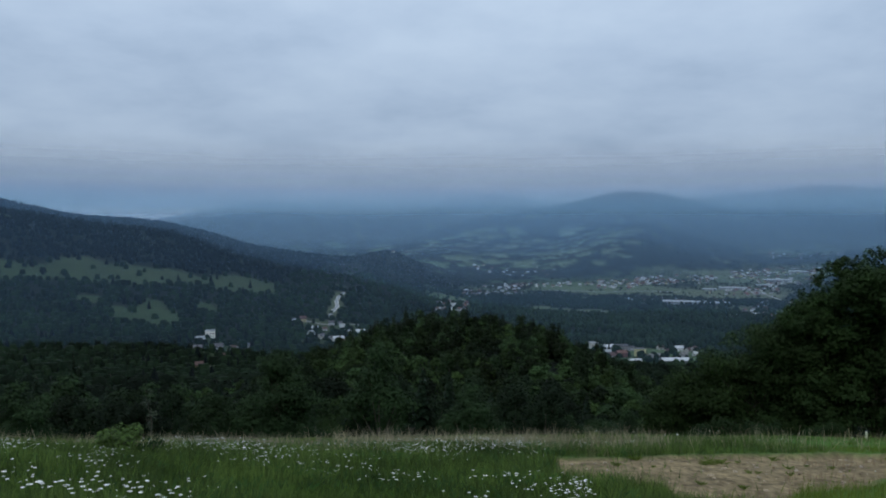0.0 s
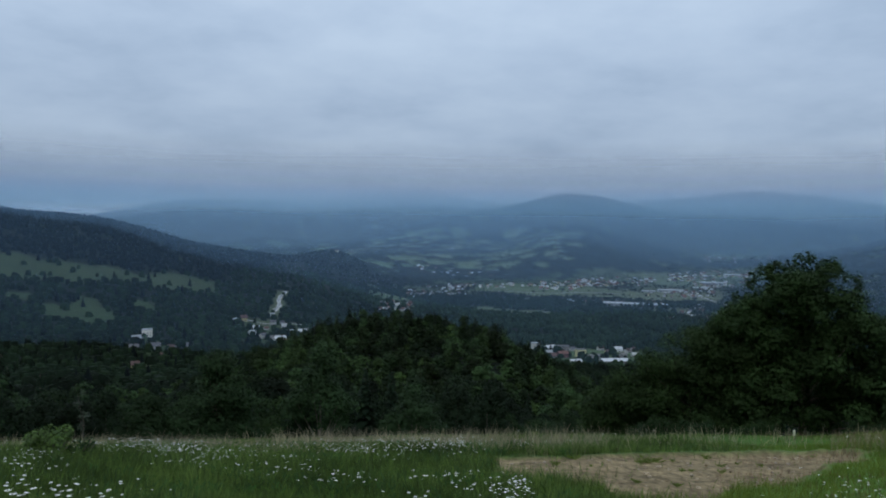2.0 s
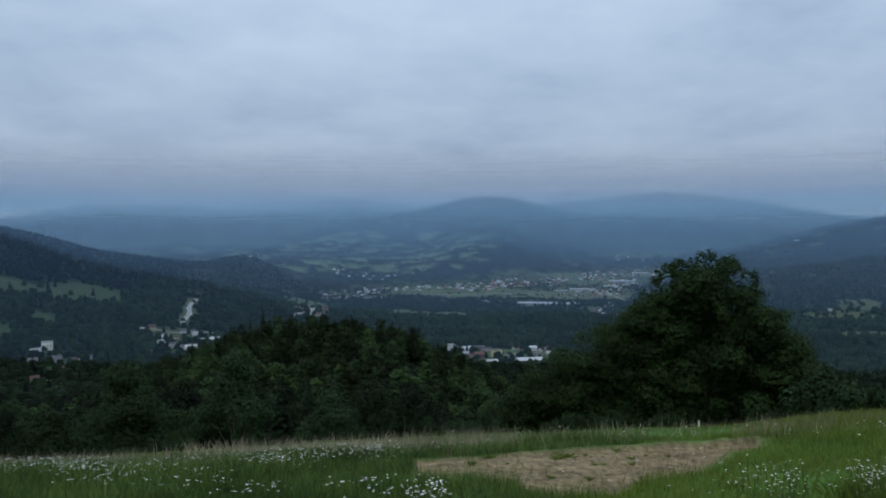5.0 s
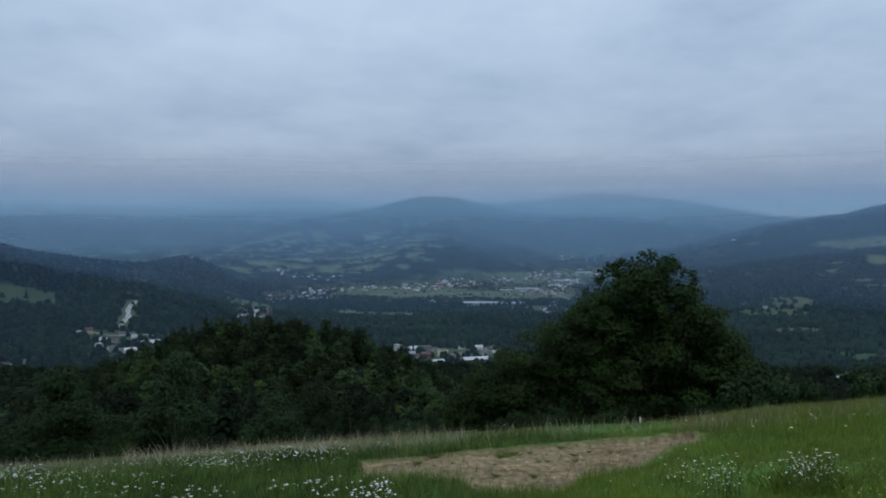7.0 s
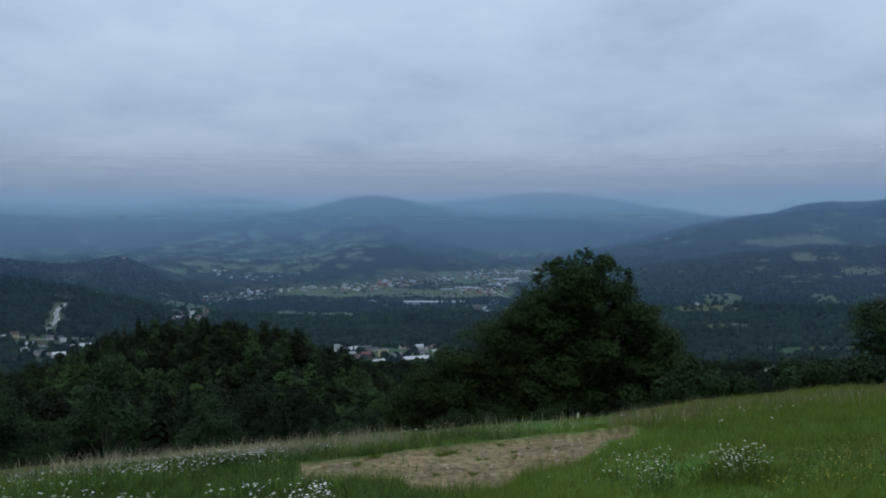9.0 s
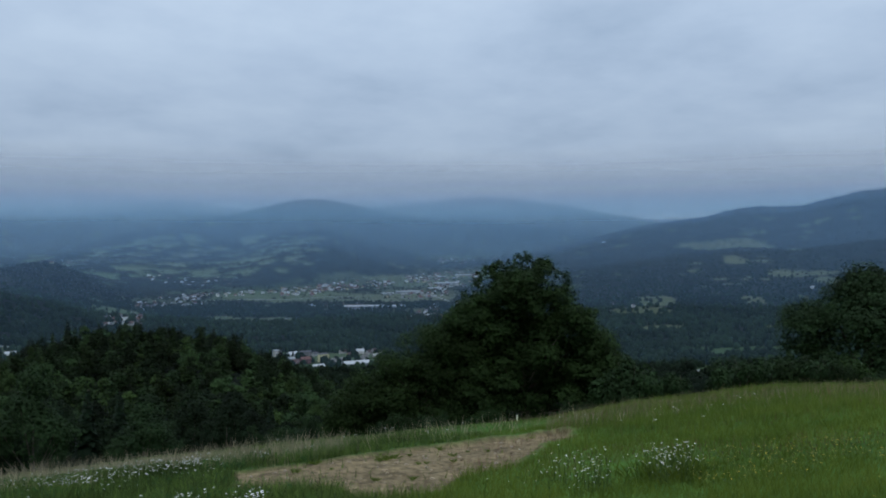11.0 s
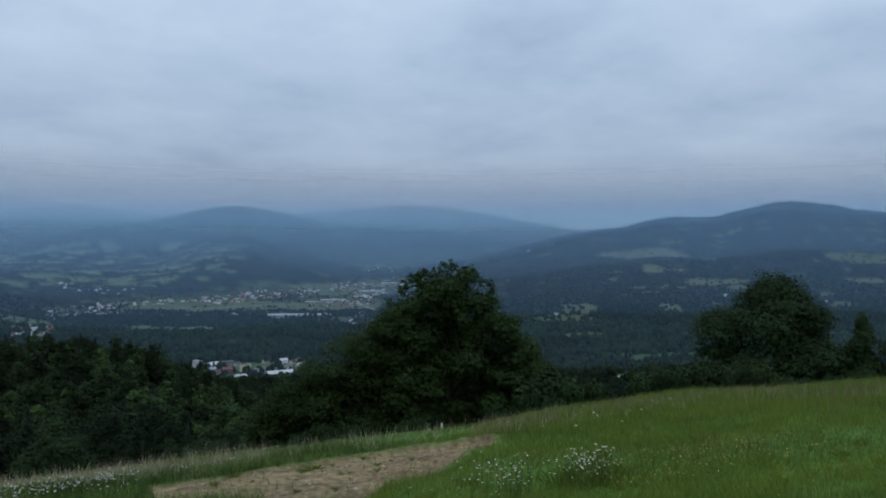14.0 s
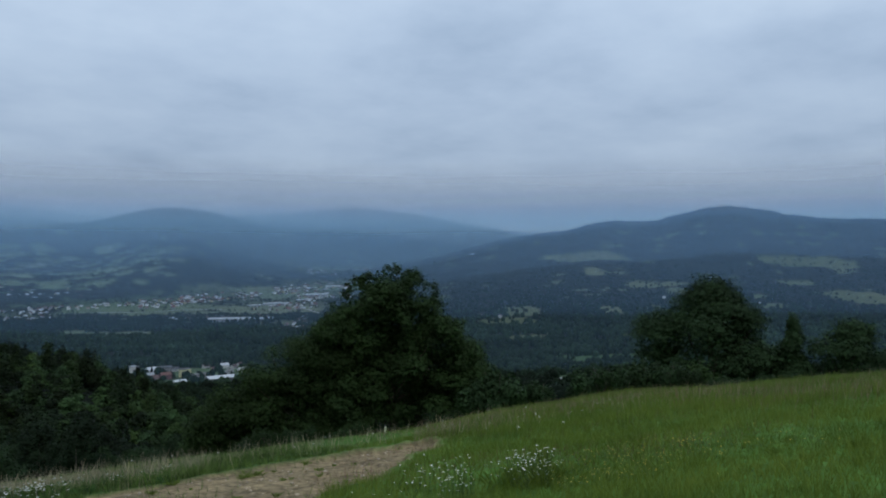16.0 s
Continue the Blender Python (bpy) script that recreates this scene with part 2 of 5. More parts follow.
def land(x, y):
    x, y = np.asarray(x, float), np.asarray(y, float)
    r, az = np.hypot(x, y), np.degrees(np.arctan2(x, y))
    meadow = -SLOPE * (math.cos(FALL) * y + math.sin(FALL) * x)
    meadow = meadow + 0.05 * np.sin(x * 0.9 + 1) * np.sin(y * 0.7) * smooth(2, 8, r)
    edge = 23.5 - 1.6 * smooth(9, -8, az) + 6.3 * np.exp(-0.5 * ((az - 44) / 6) ** 2)
    meadow = meadow - 0.27 * smooth(-8, -25, az) * smooth(13, 22, r)  # it sags a little towards the valley
    valley = -130 * (1 - np.exp(-r / (400 + 150 * smooth(30, 60, az)))) * (0.25 + 0.75 * smooth(100, 70, np.abs(az - 15)))
    z = meadow + (valley - meadow) * smooth(edge, edge + 40, r)
    z = z + 20 * smooth(1900, 2900, r)
    for hill in KNOLL:
        z = z + bump_at(az, r, *hill)
    for hill in LEFT_HILLS + RIGHT_HILLS + MIDDLE_HILLS + FAR_HILLS:
        z = z + bump_at(az, r, *hill)
    z = z + 268 * np.exp(-0.5 * ((r - 4500) / 350) ** 2) * smooth(-34, -13, az) * (1 - 0.24 * smooth(32, 39, az)) * smooth(54, 43, az)
    z = z + 330 * smooth(2500, 4600, r) * smooth(54, 85, np.abs(az - 15))
    z = z + (np.sin(x * 0.011 + y * 0.004) * np.sin(y * 0.009 - x * 0.003) * 4 + np.sin(x * 0.031 + 2) * np.sin(y * 0.027) * 1.5) * smooth(300, 1500, r)
    return z


def height_at(x, y):
    return float(land(x, y))


def spot(az, el, near=40.0, far=4900.0):
    """Where the line of sight from the eye, on that bearing and elevation, first meets the land."""
    r = near * (far / near) ** np.linspace(0, 1, 3000)
    a = radians(az)
    below = np.nonzero(land(r * math.sin(a), r * math.cos(a)) > EYE + r * math.tan(radians(el)))[0]
    d = r[below[0]] if len(below) else far
    return d * math.sin(a), d * math.cos(a)


def bearing(x, y):
    return math.degrees(math.atan2(x, y)), math.hypot(x, y)


# ---------- land cover: fields among the woods (bearing, elevation from the eye, half width in degrees, half depth in metres) ----------
FIELDS_LEFT = [(-20.3, -5.3, 1.5, 50), (-17, -4.9, 0.8, 30), (-22.6, -5.0, 0.7, 30), (-9.0, -6.3, 1.7, 40), (-20.6, -4.4, 0.8, 24), (-24.6, -3.9, 0.9, 20)]
FIELDS_MIDDLE = [(7.8, -5.2, 2.0, 62), (10.9, -5.2, 1.5, 34), (0.2, -4.3, 1.7, 70), (11, -3.6, 4.5, 120), (19, -3.75, 5.0, 110), (-1, -1.8, 1.7, 60), (8.7, -1.85, 0.9, 30), (10.3, -1.15, 0.9, 35), (6.4, -1.2, 0.9, 30), (8.2, -0.62, 0.9, 30), (0.8, -1.4, 1.0, 45), (12.8, 0.3, 1.6, 22), (11.3, -1.75, 0.7, 30)]
FIELDS_SLOPE = [(1.5, -1.4, 1.2, 40), (21, -2.7, 3.5, 120), (25, -2.2, 2.2, 100), (3.5, -1.2, 1.2, 30), (16, -8.1, 3.2, 45), (11.5, -7.8, 1.2, 40), (13.4, -8.75, 1.6, 32), (16.6, -8.85, 1.8, 30)]
FIELDS_RIGHT = [(43.2, 0.05, 3.0, 55), (48.0, -2.0, 2.4, 40), (49.8, -2.4, 1.0, 55), (38.6, -3.95, 1.5, 55), (37.6, -4.75, 2.5, 55), (44.9, -3.8, 0.8, 50), (43.6, -7.36, 4.6, 52), (41.9, -9.0, 1.4, 75), (57.1, -1.7, 1.2, 40), (61, -2.55, 2.2, 60), (55.8, -3.3, 1.2, 35), (43.7, -1.1, 0.7, 60), (38.5, -5.9, 2.2, 30), (47, -5.6, 2.0, 30), (58, -0.3, 3.0, 60), (39.5, -7.6, 1.5, 30)]
FIELDS = []
for a, e, w, d in FIELDS_LEFT + FIELDS_MIDDLE + FIELDS_SLOPE + FIELDS_RIGHT:
    fx, fy = spot(a, e - 0.28, near=320)
    FIELDS.append((a, math.hypot(fx, fy), w, d))


STRIP = [(-32, -2.5, -1.75), (-27.7, -2.61, -1.71), (-26.1, -2.68, -1.65), (-24.4, -2.93, -1.81), (-22.7, -3.19, -2.05), (-21, -3.37, -2.22), (-19.2, -3.36, -2.43), (-17.4, -3.55, -2.85), (-15.9, -3.81, -2.81), (-14.7, -3.98, -2.78), (-13.6, -4.04, -3.07), (-12.4, -4.05, -3.45)]  # the long pasture under the wooded ridge
STRIP_AZ = [s[0] for s in STRIP]
STRIP_NEAR = [math.hypot(*spot(s[0], s[1] - 0.18, near=320)) for s in STRIP]
STRIP_FAR = [math.hypot(*spot(s[0], s[2], near=320)) for s in STRIP]
VILLAGES = [(3.5, -3.65, 3.0, 110), (8.5, -3.15, 4.2, 90), (13.5, -2.95, 3.5, 120), (17, -2.7, 3.5, 130), (21, -3.2, 3.2, 190), (24, -2.2, 3.2, 260), (0.8, -4.95, 1.7, 80), (-16.5, -7.7, 1.9, 50), (-17.2, -8.9, 0.8, 40), (-13.1, -8.7, 0.6, 40), (-8.0, -6.7, 2.6, 90), (14.5, -8.3, 4.0, 85), (21.5, -4.9, 2.0, 90), (18, -4.4, 3.2, 40), (25, -0.95, 3.5, 120)]
TOWN = []
for a, e, w, d in VILLAGES:
    fx, fy = spot(a, e - 0.35, near=320)
    TOWN.append((a, math.hypot(fx, fy), w, d))
RIVER = [spot(a, e, near=320) for a, e in ((-8.35, -5.95), (-8.1, -5.55), (-7.75, -5.2), (-7.85, -4.8), (-7.6, -4.45), (-7.3, -4.2))]
ROADS = [[spot(a, e, near=320) for a, e in line] for line in (((2, -4.12), (6, -4.05), (10, -4.08), (13.5, -4.0), (17, -4.02)), ((19.6, -3.6), (21.5, -3.85), (23.0, -4.15), (24.5, -4.6)), ((5.8, -5.62), (8, -5.60), (9.6, -5.56), (11.8, -5.5)), ((-10.4, -6.15), (-8.8, -6.55), (-7.4, -6.5), (-6.2, -6.6)))]


def beside(x, y, line):
    """The distance to a line of points."""
    best = np.full(np.shape(x), 1e9)
    for (ax, ay), (bx, by) in zip(line[:-1], line[1:]):
        dx, dy = bx - ax, by - ay
        t = np.clip(((x - ax) * dx + (y - ay) * dy) / (dx * dx + dy * dy), 0, 1)
        best = np.minimum(best, np.hypot(x - ax - t * dx, y - ay - t * dy))
    return best


def wobble(x, y, s, k=0.0):
    return np.sin(x * s + 1.3 * np.sin(y * s * 0.7 + k) + k) * np.sin(y * s * 1.1 + 1.7 * np.sin(x * s * 0.6 + 2 * k))


def openness(x, y):
    """1 in the open fields, 0 in the woods."""
    r, az = np.hypot(x, y), np.degrees(np.arctan2(x, y))
    best = np.full(np.shape(r), -9.0)
    for a, d, w, deep in FIELDS:
        # a lopsided patch with a ragged rim
        q = 1 - np.abs((az - a) / w) ** 2.6 - np.abs((r - d) / deep + 0.35 * (az - a) / w) ** 2.6
        best = np.maximum(best, q)
    near_edge, far_edge = np.interp(az, STRIP_AZ, STRIP_NEAR), np.interp(az, STRIP_AZ, STRIP_FAR)
    pasture = np.minimum(r - near_edge, far_edge - r) / 22 - 9 * (az < -33) - 9 * (az > -12.2)
    best = np.maximum(best, pasture)
    # small fields and clearings on the hillsides
    mosaic = 0.8 * wobble(az * 22 + 0.05 * r, r - 5 * az, 0.036, 0.6) + 0.7 * wobble(az * 30, r * 0.9 - 7 * az, 0.062, 1.9) + 0.25 * wobble(x, y, 0.07, 0.3)
    slope = smooth(-13, -9, az) * smooth(17, 12, az) * smooth(2250, 2400, r) * smooth(3500, 3150, r)
    ridges = 0.5 * smooth(30, 36, az) * smooth(1400, 1600, r) * smooth(2900, 2600, r)
    best = np.maximum(best, (mosaic - 0.24) * 1.15 * slope - 0.6 * (1 - slope))
    best = np.maximum(best, (mosaic - 0.95) * 2.0 * ridges - 0.6 * (1 - ridges))
    ragged = 0.5 * wobble(x, y, 0.021) + 0.4 * wobble(x, y, 0.06, 1.0)
    town = np.full(np.shape(r), -9.0)
    for a, d, w, deep in TOWN:
        town = np.maximum(town, 1 - np.abs((az - a) / w) ** 2.2 - np.abs((r - d) / deep) ** 2.2)
    gardens = smooth(-0.25, 0.4, town + 1.1 * wobble(x, y, 0.05, 0.4) + 0.5 * wobble(x, y, 0.11, 2.0)) * (town > -0.6) * 0.62
    strips = smooth(12, 7, beside(x, y, RIVER))
    for line in ROADS:
        strips = np.maximum(strips, smooth(13, 7, beside(x, y, line)))
    return np.maximum(np.maximum(gardens, strips), smooth(-0.1, 0.25, best + ragged * smooth(200, 400, r))) * smooth(280, 340, r)


# the bare sandy patch in the meadow: between its far rim, its near rim and its pointed ends
def bareness(x, y):
    far_rim = 18.0 + 0.2 * np.sin(x * 1.3) - 1.0 * np.maximum(0, x - 8.7) - y
    near_rim = y - np.maximum(10.5 + 0.33 * (x - 3.6), 10.9 + 1.05 * (x - 5.7)) - 0.25 * np.sin(x * 2.3 + 1)
    left_rim = (x - 2.2 - 0.5 * np.maximum(0, 14.2 - y)) + 0.25 * np.sin(y * 1.9)
    spit = 0.55 - 3.0 * ((x - 2.0) / 1.0) ** 2 * 0.3 - ((y - 13.6 - 0.2 * x) / 0.38) ** 2  # a narrow sandy tip towards the flowers
    q = np.maximum(np.minimum(np.minimum(far_rim, near_rim), left_rim), spit * 0.6)
    return smooth(-0.15, 0.35, q + 0.22 * wobble(x, y, 2.1) + 0.12 * wobble(x, y, 6.3, 2.0))


def cover_colour(x, y):
    r, az = np.hypot(x, y), np.degrees(np.arctan2(x, y))
    # woodland floor darkened among the trees to match their shaded sides, less far off
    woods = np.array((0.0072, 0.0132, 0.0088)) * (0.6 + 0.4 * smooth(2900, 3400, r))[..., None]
    turf = np.array((0.056, 0.122, 0.022))
    hay = np.array((0.076, 0.090, 0.054))
    sand = np.array((0.200, 0.155, 0.086))
    o = openness(x, y)[..., None]
    tint = (0.5 + 0.5 * wobble(x, y, 0.004, 0.5))[..., None]
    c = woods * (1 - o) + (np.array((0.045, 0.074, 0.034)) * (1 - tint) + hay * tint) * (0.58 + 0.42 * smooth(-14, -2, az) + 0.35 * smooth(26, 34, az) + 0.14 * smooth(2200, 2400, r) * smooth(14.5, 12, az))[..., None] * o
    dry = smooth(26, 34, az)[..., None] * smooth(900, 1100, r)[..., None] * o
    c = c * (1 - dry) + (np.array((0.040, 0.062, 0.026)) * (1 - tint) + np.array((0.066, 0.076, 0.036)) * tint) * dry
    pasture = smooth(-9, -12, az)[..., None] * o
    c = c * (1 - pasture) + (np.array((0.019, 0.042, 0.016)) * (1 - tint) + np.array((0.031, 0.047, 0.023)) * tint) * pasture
    lush = (smooth(1000, 850, r) * smooth(30, 36, az))[..., None] * o
    c = c * (1 - lush) + np.array((0.030, 0.058, 0.024)) * lush
    near = smooth(70, 34, r)[..., None]
    mown = smooth(-2.5, 2, x - 0.55 * y + 1.5)[..., None]
    c = c * (1 - near) + turf * (0.66 + 0.49 * mown) * near
    b = bareness(x, y)[..., None]
    blotch_fine = (0.5 + 0.5 * wobble(x, y, 5.3, 0.9))[..., None]
    blotch = (0.5 + 0.5 * wobble(x, y, 1.7, 0.3))[..., None]
    return c * (1 - b) + (sand * (0.62 + 0.3 * blotch + 0.28 * blotch_fine)) * b


# ---------- mesh tools ----------
def link_mesh(name, me, material, parent=None, label="", kind=""):
    ob = new(name, me)
    if material is not None and not me.materials:
        me.materials.append(material)
    ob.parent = parent
    return tagged(ob, label=label, kind=kind)


def faces_mesh(name, corners, material):
    """A mesh of loose faces: corners is (faces, corners a face, 3)."""
    n, k, _ = corners.shape
    me = bpy.data.meshes.new(name)
    me.vertices.add(n * k)
    me.vertices.foreach_set("co", np.ascontiguousarray(corners, dtype=np.float32).ravel())
    me.loops.add(n * k)
    me.loops.foreach_set("vertex_index", np.arange(n * k, dtype=np.int32))
    me.polygons.add(n)
    me.polygons.foreach_set("loop_start", np.arange(0, n * k, k, dtype=np.int32))
    me.update(calc_edges=True)
    me.materials.append(material)
    return me


def indexed_mesh(name, verts, faces, material, soft=True):
    """A mesh from arrays: verts (n, 3), faces (m, k)."""
    verts, faces = np.asarray(verts, np.float32), np.asarray(faces, np.int32)
    m, k = faces.shape
    me = bpy.data.meshes.new(name)
    me.vertices.add(len(verts))
    me.vertices.foreach_set("co", np.ascontiguousarray(verts).ravel())
    me.loops.add(m * k)
    me.loops.foreach_set("vertex_index", np.ascontiguousarray(faces).ravel())
    me.polygons.add(m)
    me.polygons.foreach_set("loop_start", np.arange(0, m * k, k, dtype=np.int32))
    me.polygons.foreach_set("use_smooth", np.full(m, soft))
    me.update(calc_edges=True)
    me.materials.append(material)
    return me


rng = np.random.default_rng(7)

# ---------- the ground: one sheet from under the eye to past the far ridges ----------
view = np.arange(-36, 68.01, 0.3)
rest = np.arange(71, 324 - 0.1, 4.0)
bearings = np.radians(np.concatenate([view, rest]))
rings = np.concatenate([[0.02, 1, 2, 3, 4, 5, 6, 7], np.arange(7.5, 32, 0.14), 32 * (400 / 32) ** np.linspace(0, 1, 90)[:-1], 400 * (4900 / 400) ** np.linspace(0, 1, 190), [5600, 7000, 9000]])
gx, gy = rings[:, None] * np.sin(bearings), rings[:, None] * np.cos(bearings)
gz = land(gx, gy)
gz = gz - 0.09 * bareness(gx, gy) + 0.012 * bareness(gx, gy) * wobble(gx, gy, 3.1) + 0.012 * wobble(gx, gy, 9.0, 1) * smooth(40, 20, np.hypot(gx, gy))
gz = gz + 0.013 * bareness(gx, gy) * rng.uniform(-1, 1, gz.shape)
gz = gz + 0.45 * bareness(gx, gy) * (1 - bareness(gx, gy)) * smooth(3, 9, gx) * (0.7 + 0.5 * wobble(gx, gy, 2.7, 0.8))  # a low lip of pushed-up soil round the patch
canopy = (1 - openness(gx, gy)) * smooth(1500, 2600, np.hypot(gx, gy)) * (1 - 0.85 * smooth(3300, 3800, np.hypot(gx, gy)))
gz = gz + canopy * rng.uniform(0, 9, gz.shape)
na, nr = len(bearings), len(rings)
idx = np.arange(na * nr).reshape(nr, na)
quads = np.stack([idx[:-1], np.roll(idx, -1, 1)[:-1], np.roll(idx, -1, 1)[1:], idx[1:]], -1).reshape(-1, 4)[:, ::-1]
ground_mesh = indexed_mesh("ground", np.stack([gx, gy, gz], -1).reshape(-1, 3), quads, LAND)
attr = ground_mesh.color_attributes.new("cover", "FLOAT_COLOR", "POINT")
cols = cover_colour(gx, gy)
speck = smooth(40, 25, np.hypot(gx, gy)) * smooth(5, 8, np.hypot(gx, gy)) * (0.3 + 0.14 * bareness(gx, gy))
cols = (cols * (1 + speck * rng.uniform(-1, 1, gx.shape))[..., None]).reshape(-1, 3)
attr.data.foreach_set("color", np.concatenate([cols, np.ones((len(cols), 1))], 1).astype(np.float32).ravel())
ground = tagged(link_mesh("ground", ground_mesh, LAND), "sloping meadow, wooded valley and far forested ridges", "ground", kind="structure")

# ---------- tinted see-through sheets ringed round the eye, standing in for haze and low cloud ---
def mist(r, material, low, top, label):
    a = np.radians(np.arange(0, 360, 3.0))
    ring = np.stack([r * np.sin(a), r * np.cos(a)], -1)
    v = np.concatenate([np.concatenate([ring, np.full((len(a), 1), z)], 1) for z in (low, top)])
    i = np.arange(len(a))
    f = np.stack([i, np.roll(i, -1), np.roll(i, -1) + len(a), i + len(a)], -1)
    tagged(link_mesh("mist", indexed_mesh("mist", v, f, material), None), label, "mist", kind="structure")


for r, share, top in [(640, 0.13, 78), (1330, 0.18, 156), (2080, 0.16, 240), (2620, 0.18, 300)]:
    mist(r, haze_sheet_surface("mist", share, -130, 60, top), -140, 0.5 * r, "thin blue-tinted sheet standing in for haze across the valley")
mist(3220, haze_sheet_surface("low_cloud", 0.45, 30, 150, 400, thin=0.30, ends=(0.5, 1.0), tint=(0.58, 0.85, 0.99, 1), high_tint=(0.77, 0.86, 0.98, 1), lift_at=(0.28, 0.50)), -140, 1600, "pale sheet standing in for haze and low cloud before the far ridges")
mist(3850, haze_sheet_surface("low_cloud", 0.41, 50, 170, 480, thin=0.28, ends=(0.5, 1.0), tint=(0.72, 0.90, 0.98, 1), high_tint=(0.80, 0.88, 0.98, 1), lift_at=(0.28, 0.50)), -140, 1900, "pale sheet standing in for haze and low cloud on the far ridges")
mist(4270, haze_sheet_surface("low_cloud", 0.58, 60, 200, 560, thin=0.36, ends=(0.5, 1.0), tint=(0.82, 0.94, 1.0, 1), high_tint=(0.83, 0.90, 0.99, 1), lift_at=(0.28, 0.50)), -140, 2100, "pale sheet standing in for haze and low cloud on the far ridges")


# ---------- trees ----------
def unit(v):
    return v / np.maximum(1e-9, np.linalg.norm(v, axis=-1, keepdims=True))


def leaf_faces(g, centres, out, size, droop=0.25, corners=4):
    """A pointed leaf or leaf clump (one four-cornered face) at each centre, turned roughly outwards."""
    n = len(centres)
    normal = unit(out * (1.0 if corners == 4 else 1.2) + g.normal(0, 0.28 if corners == 4 else 0.18, (n, 3)) + (0, 0, 0.6))
    along = unit(np.cross(normal, g.normal(0, 1, (n, 3))) - (0, 0, droop))
    side = unit(np.cross(normal, along))
    s = (size * g.uniform(0.65, 1.35, n))[:, None]
    if corners == 3:
        return np.stack([centres - along * s * 0.45 - side * s * 0.35, centres - along * s * 0.3 + side * s * 0.45, centres + along * s * 0.65], 1)
    return np.stack([centres - along * s * 0.5, centres + side * s * 0.34 + normal * s * 0.1, centres + along * s * 0.6, centres - side * s * 0.34 + normal * s * 0.1], 1)


def limb(points, radii, sides=7):
    """A tapering tube along points."""
    v, f = [], []
    for k, (p, r) in enumerate(zip(points, radii)):
        for j in range(sides):
            a = 2 * math.pi * j / sides
            v.append((p[0] + r * math.cos(a), p[1] + r * math.sin(a), p[2]))
    for k in range(len(points) - 1):
        for j in range(sides):
            a, b = k * sides + j, k * sides + (j + 1) % sides
            f.append((a, b, b + sides, a + sides))
    return np.array(v), np.array(f)


def joined(tubes):
    vs, fs, n = [], [], 0
    for v, f in tubes:
        vs.append(v), fs.append(f + n)
        n += len(v)
    return np.concatenate(vs), np.concatenate(fs)


def broadleaf(name, seed, lobes, leaves, size, height, trunk_r, leaf, label, forks=5, shell=0.55, corners=4, own_limbs=True):
    """A broadleaved tree: trunk with limbs that reach into each lobe of the crown, and leaves on and in the lobes.
    lobes: (x, y, z, rx, ry, rz)."""
    g = np.random.default_rng(seed)
    thing = new(name)
    low = min(l[2] - l[5] for l in lobes)
    v, f = limb([(0, 0, -0.4), (0.03, 0, low * 0.5 + 0.2), (0.06, 0.04, height * 0.4), (0, 0.1, height * 0.75)], [trunk_r * 1.35, trunk_r, trunk_r * 0.7, trunk_r * 0.2])
    trunk = link_mesh("trunk", indexed_mesh("trunk", v, f, BARK), None, thing)
    tubes = []
    for l in lobes[: forks * 3]:
        base = np.array((0.04, 0.02, max(0.3, min(height * 0.5, l[2] * 0.45))))
        tip = np.array(l[:3]) + g.normal(0, 0.2, 3)
        mid = base * 0.5 + tip * 0.5 + (0, 0, -0.1 * l[5])
        tubes.append(limb([base, mid, tip], [trunk_r * 0.5, trunk_r * 0.3, trunk_r * 0.08], 5))
    if own_limbs:
        for v, f in tubes:
            link_mesh("limb", indexed_mesh("limb", v, f, BARK), None, trunk)
    else:
        v, f = joined(tubes)
        link_mesh("branchwork", indexed_mesh("branchwork", v, f, BARK), None, trunk)
    L = np.array(lobes)
    share = (L[:, 3] * L[:, 4] + L[:, 4] * L[:, 5] + L[:, 3] * L[:, 5])
    pick = g.choice(len(L), leaves, p=share / share.sum())
    d = unit(g.normal(0, 1, (leaves, 3)))
    d[:, 2] = np.where(g.random(leaves) < 0.65, np.abs(d[:, 2]), d[:, 2])  # twigs bear their leaves on the upper side
    radius = 1 - shell * g.random(leaves) ** 1.8
    # tufts: leaves gather on twigs, which leaves gaps between them
    tuft = 1 + 0.22 * np.sin(d[:, 0] * 7 + pick * 1.7) * np.sin(d[:, 1] * 8 + pick) + 0.12 * np.sin(d[:, 2] * 11 + d[:, 0] * 5 + pick)
    c = L[pick, :3] + d * L[pick, 3:] * (radius * tuft)[:, None]
    keep = c[:, 2] > 0.1
    link_mesh("crown", faces_mesh("crown", leaf_faces(g, c[keep], d[keep], size, corners=corners), leaf), None, thing)
    return tagged(thing, label, "tree")


def round_lobes(g, n, wide, low, high, lobe):
    """Lobes that fill an egg-shaped crown."""
    out = [(0, 0, (low + high) / 2, wide * 0.62, wide * 0.62, (high - low) / 2 * 0.85)]
    for k in range(n):
        a, u = g.uniform(0, 6.283), g.uniform(0, 1)
        z = low + (high - low) * u
        rad = wide * math.sqrt(max(0.0, 1 - (2 * abs(u - 0.42)) ** 2.2)) * g.uniform(0.5, 0.85)
        s = lobe * g.uniform(0.7, 1.25)
        out.append((rad * math.cos(a), rad * math.sin(a), z, s, s, s * 0.8))
    return out


